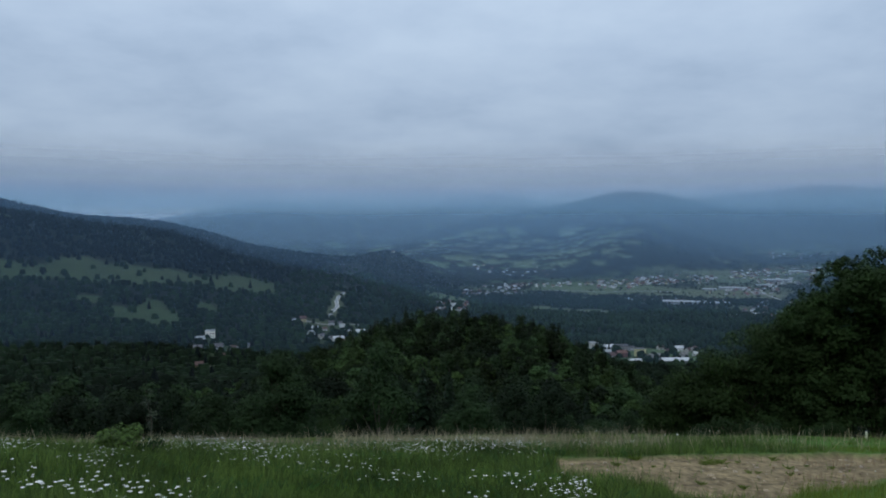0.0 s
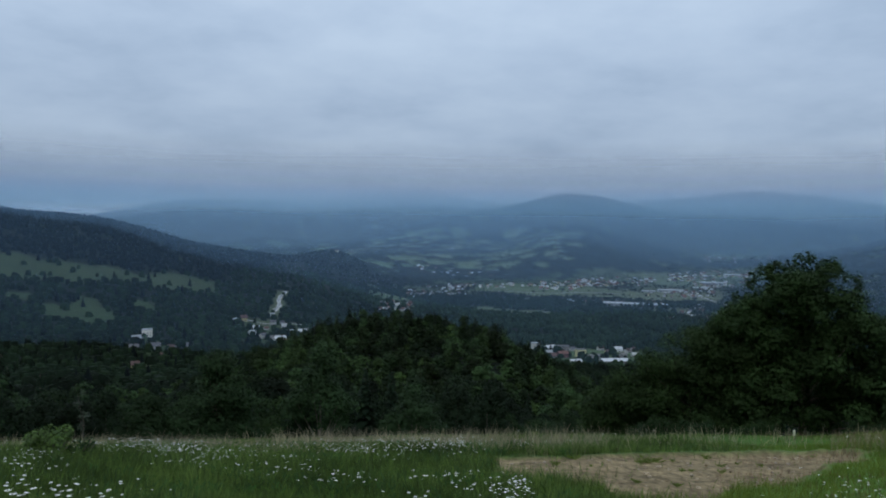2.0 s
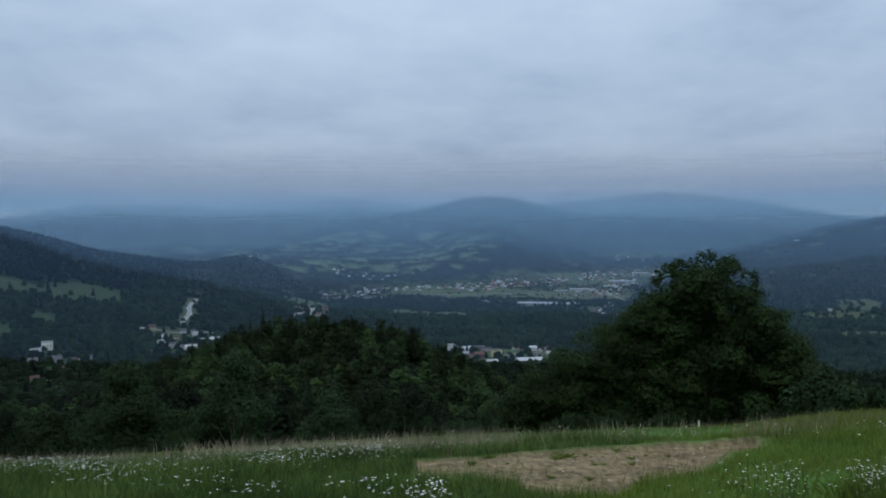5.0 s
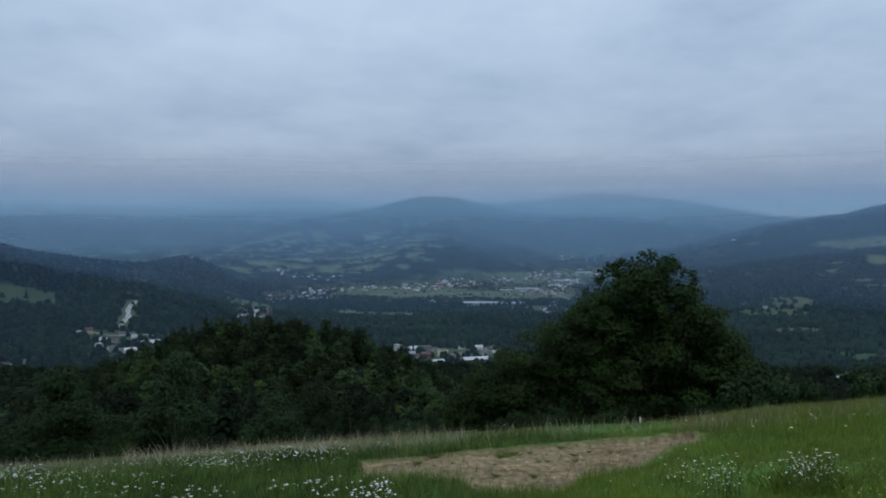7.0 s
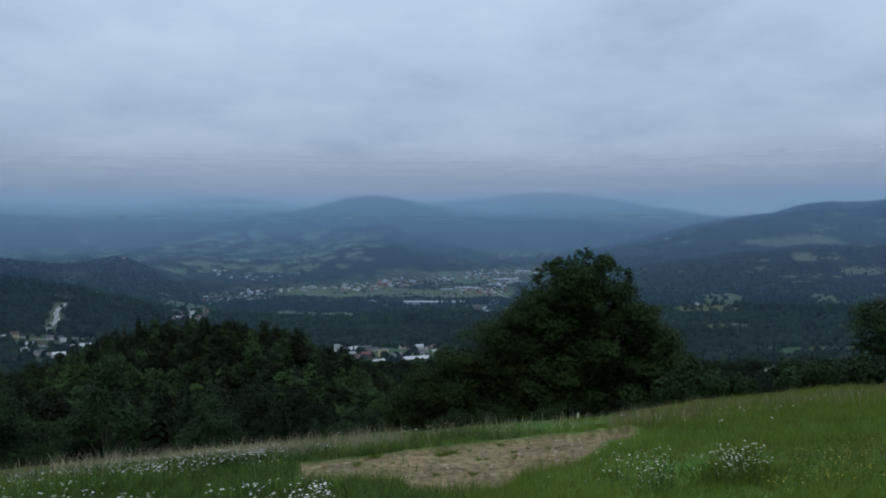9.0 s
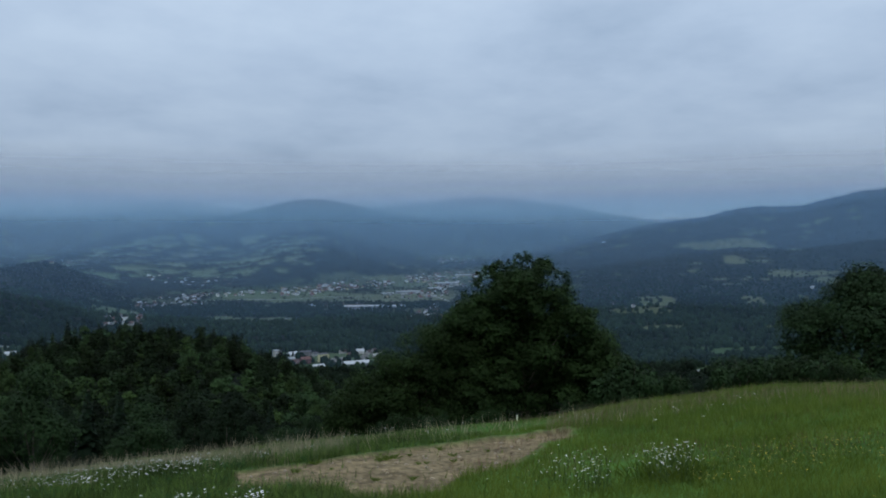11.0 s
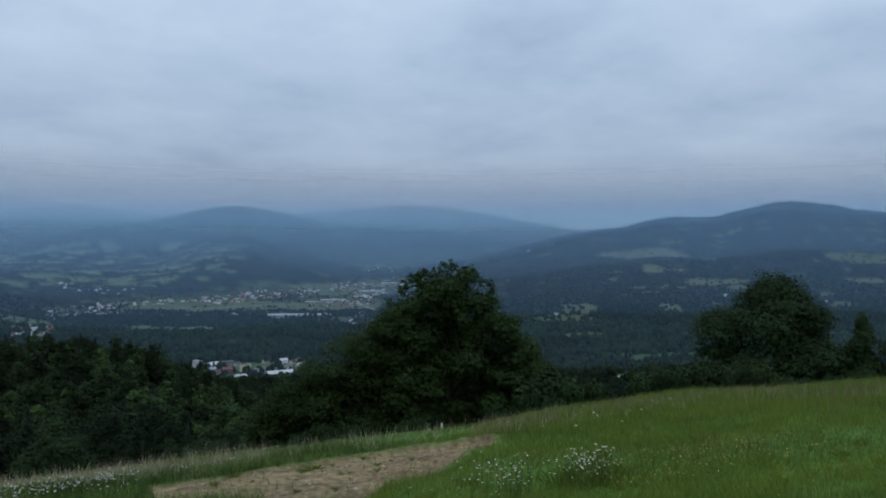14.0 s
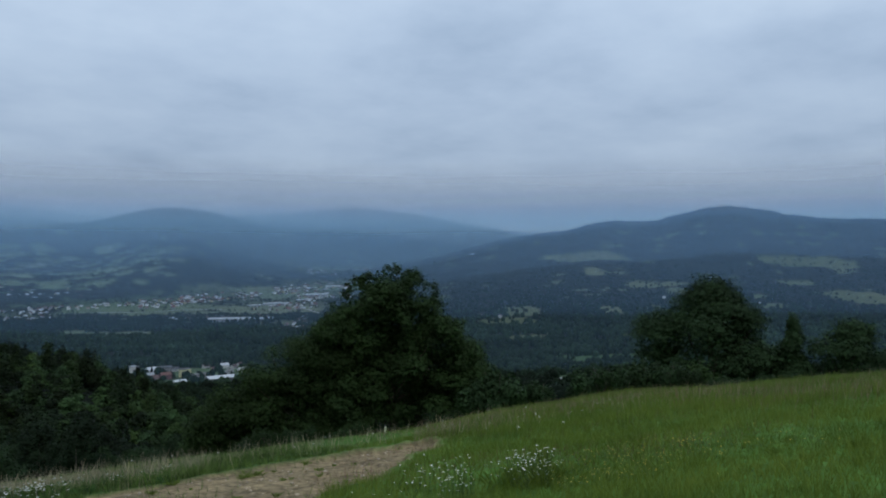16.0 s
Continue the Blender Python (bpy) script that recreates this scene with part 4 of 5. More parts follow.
x, y = (np.concatenate(q) for q in zip(meadow_points(gg, 900, 20.5, 25.5, a0=-32, a1=48), meadow_points(gg, 1700, 20.5, 24.5, a0=-8, a1=16)))
blades("tall_dry_stalks", gg, x, y, gg.uniform(0.15, 0.6, len(x)), np.full(len(x), 0.0075), 0.7, STALK, "single tall bleached grass stalks at the meadow's rim", flat=True)


# ---------- flowers ----------
def flower_shapes(g, foot, tall, size, petals=7):
    """One flower: a bent stem with two leaves, a toothed round head and its raised heart, as (verts, faces) each."""
    top = np.array((*g.normal(0, 0.05, 2), tall))
    s = np.array((0.004, 0.002, 0))
    mid = top * (0.2, 0.2, 0.55)
    sv = [-s, s, mid + s, mid - s, top + s * 0.7, top - s * 0.7]
    sf = [(0, 1, 2, 3), (3, 2, 4, 5)]
    for j in range(2):
        p = mid * g.uniform(0.4, 1.0)
        d = np.array((*g.normal(0, 0.05, 2), 0.04))
        n = len(sv)
        sv += [p, p + d * 0.5 + (0.009, 0, 0), p + d, p + d * 0.5 - (0.009, 0, 0)]
        sf.append((n, n + 1, n + 2, n + 3))
    tilt = unit(np.array((*g.normal(0, 0.10 if petals < 9 else 0.035, 2), 1.0)))
    e1 = unit(np.cross(tilt, (0.3, 1, 0.1)))
    e2 = np.cross(tilt, e1)
    m = petals * 2
    ang = np.arange(m) * 2 * math.pi / m
    rad = np.where(np.arange(m) % 2, 0.62 if petals < 9 else 0.84, 1.0) * size * g.uniform(0.85, 1.1, m)
    hv = [top] + [top + (e1 * math.cos(a) + e2 * math.sin(a)) * r - tilt * r * 0.06 for a, r in zip(ang, rad)]
    hf = [(0, 1 + (j - 1) % m, 1 + j, 1 + (j + 1) % m) for j in range(0, m, 2)]
    up_ = tilt * size * (0.16 if petals < 9 else 0.05)
    ov = [top + up_] + [top + tilt * size * 0.06 + (e1 * math.cos(a) + e2 * math.sin(a)) * size * 0.32 for a in np.arange(8) * 0.785]
    of = [(0, 1 + j, 1 + (j + 1) % 8, 1 + (j + 2) % 8) for j in range(0, 8, 2)]
    return [(np.array(v) + foot, np.array(f)) for v, f in ((sv, sf), (hv, hf), (ov, of))]


def flower(seed, tall, size, label):
    thing = new("daisy")
    for name, (v, f), m in zip(("stem", "flower_head", "heart"), flower_shapes(np.random.default_rng(seed), np.zeros(3), tall, size), (GRASS_LONG, PETAL, YELLOW)):
        made_part = link_mesh(name, indexed_mesh(name, v, f, m, soft=False), None, thing if name != "heart" else head)
        head = made_part if name == "flower_head" else None
    return tagged(thing, label, "flower", group="daisies of the dense clump")


def flower_field(name, seed, feet, tall, size, head, label, petals=7):
    """Flowers past counting, as stems, heads and hearts."""
    g = np.random.default_rng(seed)
    made = [flower_shapes(g, np.array((x, y, height_at(x, y) - 0.02)), tall * g.uniform(0.65, 1.15), size * g.uniform(0.5, 1.6), petals) for x, y in feet]
    for k, (part_name, m) in enumerate((("_stems", GRASS_LONG), ("_heads", head), ("_hearts", YELLOW if petals < 9 else PETAL))):
        v, f = joined([q[k] for q in made])
        tagged(link_mesh(name + part_name, indexed_mesh(name, v, f, m, soft=False), None), label, "flowers", kind="stuff")


gf = np.random.default_rng(41)
clump = [flower(200 + k, 0.36 + 0.04 * k, 0.0150, "white daisy in a dense clump beside the sandy patch") for k in range(6)]
for k in range(260):
    if k < 150:
        x, y = at(gf.normal(39.9, 1.05), gf.normal(10.15, 0.33))
    elif k < 210:
        x, y = at(gf.normal(34.8, 0.8), gf.normal(9.5, 0.25))
    else:
        x, y = at(gf.normal(32.2, 1.5), gf.normal(10.5, 0.55))
    if bareness(x, y) < 0.05:
        grow(clump[gf.integers(6)], x, y, gf.uniform(0, 6.28), gf.uniform(0.7, 1.2), 1.0)
feet = []
while len(feet) < 1500:  # the flowery strip on the valley side
    az, r = gf.uniform(-31, 11), gf.uniform(8.6, 21.0)
    x, y = at(az, r)
    if bareness(x, y) < 0.05 and wobble(x, y, 0.6, 0.7) + 0.8 * wobble(x, y, 1.9) + 0.1 * math.exp(-(((r - 17) / 3) ** 2)) > gf.uniform(-0.1, 1.25):
        feet.append((x, y))
flower_field("white_flowers", 42, feet, 0.28, 0.0165, PETAL, "broad white flat-topped flowers in the long meadow grass", 11)
feet = []
while len(feet) < 50:  # broad heads close by
    x, y = at(gf.uniform(-31, 9), gf.uniform(7.2, 8.4))
    if bareness(x, y) < 0.05 and wobble(x, y, 1.1, 0.3) + 0.7 * wobble(x, y, 2.9, 1.2) > gf.uniform(-0.3, 0.9):
        feet.append((x, y))
flower_field("broad_white_flowers", 45, feet, 0.30, 0.022, PETAL, "broad white flat-topped flowers in tall grass", 11)
feet = []
while len(feet) < 70:  # single ones along the rim behind the bare patch
    x, y = at(gf.uniform(5, 46), gf.uniform(16, 24))
    if bareness(x, y) < 0.05:
        feet.append((x, y))
flower_field("rim_daisies", 43, feet, 0.32, 0.024, PETAL, "scattered white daisies at the meadow's rim")
feet = [at(gf.uniform(40, 64), gf.uniform(6.5, 15)) for k in range(2600)]
feet = [(x, y) for x, y in feet if 0.5 * wobble(x, y, 0.7, 0.2) + 0.5 * wobble(x, y, 2.1, 1.4) + 1.1 * math.exp(-((x - 9) / 1.6) ** 2 - ((y - 7) / 1.1) ** 2) > gf.uniform(0.45, 1.1)]
flower_field("buttercups", 44, feet, 0.17, 0.0095, YELLOW, "small yellow meadow flowers in short grass")


# ---------- stones, clods and weeds on the bare patch ----------
def stone(seed, label, material, name="stone"):
    g = np.random.default_rng(seed)
    bm = bmesh.new()
    bmesh.ops.create_icosphere(bm, subdivisions=2, radius=1.0)
    for v in bm.verts:
        p = v.co.copy()
        v.co *= 0.8 + 0.35 * noise.noise(p * 1.3 + Vector((seed, 0, 0))) + 0.12 * noise.noise(p * 4 + Vector((0, seed, 0)))
        v.co.z *= 0.62
    me = bpy.data.meshes.new("stone")
    bm.to_mesh(me)
    bm.free()
    me.materials.append(material)
    return tagged(new(name, me), label, "stone", group="stones on the bare patch")


def tuft(seed, blades_, tall, label, wide=0.12, name="grass_tuft", material=None, spread=1.3):
    g = np.random.default_rng(seed)
    n = blades_
    root = np.stack([g.normal(0, wide * 0.5, n), g.normal(0, wide * 0.5, n), np.full(n, -0.03)], -1)
    lean = np.stack([g.normal(0, wide * spread, n), g.normal(0, wide * spread, n), tall * g.uniform(0.6, 1.1, n)], -1)
    s = np.stack([g.normal(0, 0.006, n), g.normal(0, 0.006, n), np.zeros(n)], -1)
    f = np.stack([root - s, root + s, root + lean * (0.6, 0.6, 0.75) + s * 0.7, root + lean], 1)
    return tagged(new(name, faces_mesh(name, f, material or GRASS)), label, "grass")


stones = [stone(k, "pale rounded stone lying on bare sandy soil", STONE) for k in range(3)] + [stone(k, "dark clod of earth on bare sandy soil", STONE_DARK, "clod") for k in (3, 4)]
gs = np.random.default_rng(51)
made = 0
while made < 290:
    x, y = gs.uniform(1.5, 11.3), gs.uniform(10, 19)
    if bareness(x, y) < 0.6:
        continue
    size = 0.012 + 0.045 * gs.random() ** 4
    m = Matrix.Translation((x, y, height_at(x, y) - 0.09 + size * 0.25)) @ Matrix.Rotation(gs.uniform(0, 6.28), 4, "Z") @ Matrix.Diagonal((size, size * gs.uniform(0.7, 1.2), size, 1))
    if made < 5:
        stones[made].matrix_basis = m
    else:
        copy_thing(stones[gs.choice(5, p=(0.26, 0.26, 0.26, 0.11, 0.11))], m).matrix_basis = m
    made += 1
tufts = [tuft(300 + k, 60, 0.22, "green grass tuft growing on the bare patch") for k in range(3)]
for k, (x, y, s) in enumerate([(5.7, 16.4, 1.2), (5.95, 16.6, 1.0), (5.5, 16.3, 0.8), (3.25, 12.2, 1.7), (3.1, 12.3, 1.5), (2.9, 12.6, 1.3), (4.4, 17.6, 0.9), (7.4, 17.3, 0.8), (8.6, 17.9, 0.9), (6.4, 14.2, 0.6), (3.6, 16.0, 0.7), (9.8, 17.3, 0.7), (4.9, 12.6, 0.6), (7.0, 15.6, 0.6)] + [(3.4 + 0.66 * j + 0.5 * math.sin(j * 2.4), 13.6 + 0.42 * j + 1.1 * math.sin(j * 4.1), 0.35 + 0.2 * math.sin(j * 1.7) ** 2) for j in range(11)]):
    m = Matrix.Translation((x, y, height_at(x, y) - 0.06)) @ Matrix.Rotation(k * 1.3, 4, "Z") @ Matrix.Diagonal((s * 0.6, s * 0.6, s * 0.5, 1))
    if k < 3:
        tufts[k].matrix_basis = m
    else:
        copy_thing(tufts[k % 3], m).matrix_basis = m


weeds = [tuft(320 + k, 200, 0.34, "green weed mound under the white daisies", wide=0.34, name="weed_mound", material=GRASS, spread=0.3) for k in range(3)]
for k, (x, y, s) in enumerate([(6.30, 7.75, 0.95), (6.75, 7.80, 0.85), (6.55, 7.53, 0.8)]):
    m = Matrix.Translation((x, y, height_at(x, y))) @ Matrix.Rotation(k * 2.1, 4, "Z") @ Matrix.Diagonal((s, s, s * 0.8, 1))
    weeds[k].matrix_basis = m
# broad-leaved weeds and taller tussocks strewn over the meadow
tussocks = [tuft(330 + k, 60, 0.17, "tussock of longer grass in the meadow", wide=0.13, name="grass_tussock", material=GRASS, spread=0.6) for k in range(4)]
for k in range(150):
    x, y = at(gs.uniform(-30, 64), gs.uniform(8.5, 27))
    if bareness(x, y) > 0.02:
        x, y = at(gs.uniform(34, 64), gs.uniform(9, 28))
    s = gs.uniform(0.5, 1.15)
    m = Matrix.Translation((x, y, height_at(x, y) - 0.02)) @ Matrix.Rotation(gs.uniform(0, 6.28), 4, "Z") @ Matrix.Diagonal((s, s, s * gs.uniform(0.6, 1.1), 1))
    if k < 4:
        tussocks[k].matrix_basis = m
    else:
        copy_thing(tussocks[k % 4], m).matrix_basis = m


# ---------- bushes, a sapling and the marker post ----------
def bush(seed, wide, tall, leaves, size, label, leaf):
    g = np.random.default_rng(seed)
    thing = new("bush")
    tubes = []
    for k in range(7):
        a, t = g.uniform(0, 6.28), g.uniform(0.55, 0.9)
        tip = np.array((math.cos(a) * wide * 0.6, math.sin(a) * wide * 0.6, tall * t))
        tubes.append(limb([(0, 0, -0.2), tip * (0.4, 0.4, 0.55), tip], [0.03, 0.02, 0.006], 5))
    v, f = joined(tubes)
    link_mesh("woody_stem", indexed_mesh("woody_stem", v, f, BARK), None, thing)
    L = np.array([(g.normal(0, wide * 0.42), g.normal(0, wide * 0.42), tall * g.uniform(0.2, 0.75), wide * g.uniform(0.3, 0.5), tall * g.uniform(0.2, 0.36)) for k in range(11)])
    pick = g.integers(11, size=leaves)
    d = unit(g.normal(0, 1, (leaves, 3)))
    c = L[pick, :3] + d * np.stack([L[pick, 3], L[pick, 3], L[pick, 4]], -1) * (1 - 0.5 * g.random(leaves) ** 2)[:, None]
    link_mesh("foliage", faces_mesh("foliage", leaf_faces(g, c[c[:, 2] > 0], d[c[:, 2] > 0], size), leaf), None, thing)
    return tagged(thing, label, "bush")


stand(bush(400, 0.50, 0.84, 3000, 0.06, "low green bush among the white flowers", LEAF_LIGHT), *at(-22.6, 15.8))
stand(bush(401, 0.38, 0.64, 1800, 0.06, "low dark green bush among the white flowers", LEAF_MID), *at(-20.7, 15.9))
hedge = [bush(410 + k, 1.2, 1.9, 2600, 0.16, "dense green bush at the meadow's lower edge", LEAF_MID if k != 1 else LEAF) for k in range(4)]
for b_ in hedge:
    b_["group"] = "bushes along the meadow's edge"
gh = np.random.default_rng(61)
for k in range(34):
    az = 35.5 + 13 * k / 33 + gh.uniform(-0.5, 0.5) if k < 24 else gh.uniform(48, 63)
    r = 24.5 + 6.3 * math.exp(-0.5 * ((az - 44) / 6) ** 2) + gh.uniform(4, 10)
    if 40.2 < az < 43.2:
        continue
    grow(hedge[gh.integers(4)], *at(az, r), gh.uniform(0, 6.28), gh.uniform(0.5, 1.0) * (1.0 if k < 24 else 0.6), gh.uniform(0.8, 1.2))
for k in range(13):  # more of them before the round tree
    az = 44.6 + 6.2 * k / 12 + gh.uniform(-0.2, 0.2)
    grow(hedge[gh.integers(4)], *at(az, 24.5 + 6.3 * math.exp(-0.5 * ((az - 44) / 6) ** 2) + gh.uniform(6, 9)), gh.uniform(0, 6.28), gh.uniform(0.7, 1.0), gh.uniform(0.85, 1.1))
for k in range(14):  # low growth under the dense tree
    grow(hedge[gh.integers(4)], *at(gh.uniform(16.5, 36), gh.uniform(31.5, 34)), gh.uniform(0, 6.28), gh.uniform(0.35, 0.6))
sapling = broadleaf("sapling", 77, [(0, 0, 0.5, 0.12, 0.12, 0.3), (0.1, 0, 0.95, 0.2, 0.2, 0.2), (-0.12, 0, 1.3, 0.16, 0.16, 0.16), (0.02, 0, 1.65, 0.10, 0.10, 0.22)], 230, 0.07, 1.6, 0.02, LEAF_PALE, "thin pale-leaved sapling at the meadow's rim")
stand(sapling, *at(-20.8, 27.5))


def marker_post():
    thing = new("marker_post")
    bm = bmesh.new()
    bmesh.ops.create_cone(bm, segments=12, radius1=0.06, radius2=0.055, depth=0.5, cap_ends=True)
    bmesh.ops.bevel(bm, geom=[e for e in bm.edges if abs(e.verts[0].co.z - e.verts[1].co.z) < 0.01], offset=0.008, segments=2, affect="EDGES")
    bmesh.ops.translate(bm, verts=bm.verts, vec=(0, 0, 0.2))
    me = bpy.data.meshes.new("shaft")
    bm.to_mesh(me)
    bm.free()
    link_mesh("shaft", me, PLASTER, thing)
    bm = bmesh.new()
    bmesh.ops.create_cone(bm, segments=12, radius1=0.068, radius2=0.03, depth=0.06, cap_ends=True)
    bmesh.ops.translate(bm, verts=bm.verts, vec=(0, 0, 0.478))
    me = bpy.data.meshes.new("cap")
    bm.to_mesh(me)
    bm.free()
    link_mesh("cap", me, ROOF_GREY, thing, "grey cap")
    return tagged(thing, "short white marker post in the grass beside the tree", "post")


stand(marker_post(), *at(28.75, 29.5), sink=0.0, size=0.62)


# ---------- houses in the valley ----------
def box_mesh(name, x0, x1, y0, y1, z0, z1, material):
    bm = bmesh.new()
    bmesh.ops.create_cube(bm, size=1.0)
    for v in bm.verts:
        v.co = (x0 + (v.co.x + 0.5) * (x1 - x0), y0 + (v.co.y + 0.5) * (y1 - y0), z0 + (v.co.z + 0.5) * (z1 - z0))
    me = bpy.data.meshes.new(name)
    bm.to_mesh(me)
    bm.free()
    me.materials.append(material)
    return me


def roof_mesh(length, depth, eave, rise, over, material):
    """A gable roof as a slab with its eaves, ridge along x."""
    l, d, t = length / 2 + over, depth / 2 + over, 0.35
    drop = rise * over / (depth / 2)
    v, f = [], []
    for lift in (0, t):
        for x in (-l, l):
            v += [(x, -d, eave - drop + lift), (x, 0, eave + rise + lift), (x, d, eave - drop + lift)]
    f = [(0, 3, 4, 1), (1, 4, 5, 2), (6, 7, 10, 9), (7, 8, 11, 10), (0, 6, 9, 3), (2, 5, 11, 8), (0, 1, 7, 6), (1, 2, 8, 7), (3, 9, 10, 4), (4, 10, 11, 5)]
    me = bpy.data.meshes.new("roof")
    me.from_pydata(v, [], f)
    me.materials.append(material)
    return me


def gable_walls(length, depth, eave, rise, material):
    l, d = length / 2, depth / 2
    v = [(x, y, z) for x in (-l, l) for y, z in ((-d, -3), (-d, eave), (0, eave + rise), (d, eave), (d, -3))]
    f = [(0, 1, 2, 3, 4), (9, 8, 7, 6, 5), (0, 5, 6, 1), (3, 8, 9, 4)]
    me = bpy.data.meshes.new("wall")
    me.from_pydata(v, [], f)
    me.materials.append(material)
    return me


def house(length, depth, eave, rise, wall, roof, label, name="house", flat_roof=False, near=True):
    thing = new(name)
    if flat_roof:
        link_mesh("wall", box_mesh("wall", -length / 2, length / 2, -depth / 2, depth / 2, -3, eave, wall), None, thing)
        link_mesh("roof", box_mesh("roof", -length / 2 - 0.3, length / 2 + 0.3, -depth / 2 - 0.3, depth / 2 + 0.3, eave, eave + 0.5, roof), None, thing)
    else:
        link_mesh("wall", gable_walls(length, depth, eave, rise, wall), None, thing)
        link_mesh("roof", roof_mesh(length, depth, eave, rise, 0.6, roof), None, thing)
        link_mesh("chimney", box_mesh("chimney", length * 0.18, length * 0.18 + 0.7, -0.35, 0.5, eave + rise * 0.5, eave + rise + 0.9, ROOF_RED), None, thing, "brick chimney")
    if not near:  # too far off for doors and panes to show
        return tagged(thing, label, "house" if name == "house" else "building")
    link_mesh("door", box_mesh("door", -0.5, 0.5, -depth / 2 - 0.05, -depth / 2 + 0.05, 0.0, 2.05, ROOF_GREY), None, thing)
    pane = box_mesh("window", -0.65, 0.65, -0.06, 0.06, -0.75, 0.75, GLASS)
    floors = max(1, int(eave // 2.9))
    for side in (-1, 1):
        for k in range(floors):
            n = max(2, int(length / 3.6))
            for j in range(n):
                w = link_mesh("window", pane, None, thing)
                w.location = (-length / 2 + length * (j + 0.5) / n + (0.9 if abs(-0.5 + (j + 0.5) / n) < 0.06 else 0), side * depth / 2, 1.6 + 2.9 * k)
    return tagged(thing, label, "house" if name == "house" else "building")


def drop_of(el):
    return 0.42 if el < -5 else 0.28 if el < -4.3 else 0.55


def settle(model, az, el, turn, size=1.0):
    x, y = spot(az, el - drop_of(el), near=320)
    grow(model, x, y, turn, size)


cottages = [
    house(11, 8.5, 4.2, 3.6, PLASTER, ROOF_RED, "white rendered house with a red gable roof in the valley"),
    house(10, 8, 5.6, 3.2, PLASTER, ROOF_GREY, "white two-storey house with a grey gable roof"),
    house(12, 9, 3.4, 4.0, PLASTER_BRIGHT, ROOF_METAL, "white house with a pale metal gable roof"),
    house(9, 8, 5.2, 3.4, PLASTER_WARM, ROOF_RED, "cream house with a red gable roof in the valley"),
    house(13, 9, 5.6, 3.0, PLASTER_BRIGHT, ROOF_BRIGHT, "long white house with a light metal roof"),
]
town_houses = [
    house(11, 8.5, 4.2, 3.6, PLASTER, ROOF_RED, "white rendered house with a red gable roof in the town", near=False),
    house(10, 8, 5.6, 3.2, PLASTER, ROOF_GREY, "white two-storey house with a grey gable roof in the town", near=False),
    house(12, 9, 3.4, 4.0, PLASTER_GREY, ROOF_METAL, "grey house with a pale metal gable roof in the town", near=False),
    house(9, 8, 5.2, 3.4, PLASTER_WARM, ROOF_RED, "cream house with a red gable roof in the town", near=False),
    house(13, 9, 5.6, 3.0, PLASTER_BRIGHT, ROOF_METAL, "long bright white house with a light metal roof", near=False),
    house(11, 9, 4.6, 4.2, PLASTER_GREY, ROOF_BRICK, "grey house with a steep brick-red roof in the town", near=False),
]
for b_ in cottages + town_houses:
    b_["group"] = "houses of the valley villages"
gv = np.random.default_rng(81)


crowd = {k: [] for k in range(6)}


def village(n, band, size=(0.7, 1.0), far=False):
    """Houses strewn along a band: (bearing, elevation, half height of the band) from one end to the other.
    Far ones, past counting, are gathered for one mesh."""
    for k in range(n):
        t = gv.uniform(0, len(band) - 1.001)
        i = int(t)
        (a0, e0, h0), (a1, e1, h1) = band[i], band[i + 1]
        u = t - i
        model = gv.choice(6, p=(0.18, 0.20, 0.17, 0.08, 0.13, 0.24))
        az, el = a0 + (a1 - a0) * u, e0 + (e1 - e0) * u + gv.uniform(-1, 1) * (h0 + (h1 - h0) * u)
        turn, s = gv.uniform(-0.7, 0.7) + (1.57 if gv.random() < 0.4 else 0), gv.uniform(*size) * 0.66
        if far:
            x, y = spot(az, el - drop_of(el), near=320)
            crowd[model].append(Matrix.Translation((x, y, height_at(x, y) - 0.15)) @ Matrix.Rotation(turn, 4, "Z") @ Matrix.Scale(s, 4))
        else:
            settle(town_houses[model], az, el, turn, s)


def town_crowd():
    """The gathered far houses: all walls, all roofs of a kind joined."""
    for model, places in crowd.items():
        for part_ in town_houses[model].children:
            co = np.empty(len(part_.data.vertices) * 3, np.float32)
            part_.data.vertices.foreach_get("co", co)
            co = np.concatenate([co.reshape(-1, 3), np.ones((len(co) // 3, 1), np.float32)], 1)
            faces = [tuple(q.vertices) for q in part_.data.polygons]
            v, f = [], []
            for m in places:
                n = len(v)
                v += (co @ np.array(m).T)[:, :3].tolist()
                f += [tuple(i + n for i in q) for q in faces]
            me = bpy.data.meshes.new("town")
            me.from_pydata(v, [], f)
            me.materials.append(part_.data.materials[0])
            tagged(link_mesh("town_" + part_.name.split(".")[0] + "s", me, None), "walls and roofs of the far town houses, white, grey and brick-red", "houses", kind="stuff")


village(62, [(1.5, -3.75, 0.3), (3.5, -3.6, 0.4), (6, -3.5, 0.35)])
village(44, [(4.5, -3.2, 0.12), (8.5, -3.1, 0.12), (11.5, -2.85, 0.2)], far=True)
village(56, [(11.2, -3.0, 0.28), (13.6, -3.0, 0.3), (14.5, -2.8, 0.2)], (0.85, 1.15))
village(70, [(14, -2.75, 0.25), (16.5, -2.65, 0.3), (19.8, -2.6, 0.3)], (0.75, 1.1), far=True)
village(36, [(13, -4.15, 0.07), (16.5, -4.1, 0.07), (20, -4.05, 0.1)], (0.6, 0.9))
village(50, [(19, -3.3, 0.3), (22, -3.4, 0.3), (23.5, -3.0, 0.4)], (0.7, 1.05))
village(95, [(20.3, -2.25, 0.25), (23, -2.0, 0.35), (26, -1.8, 0.35)], (0.75, 1.15), far=True)
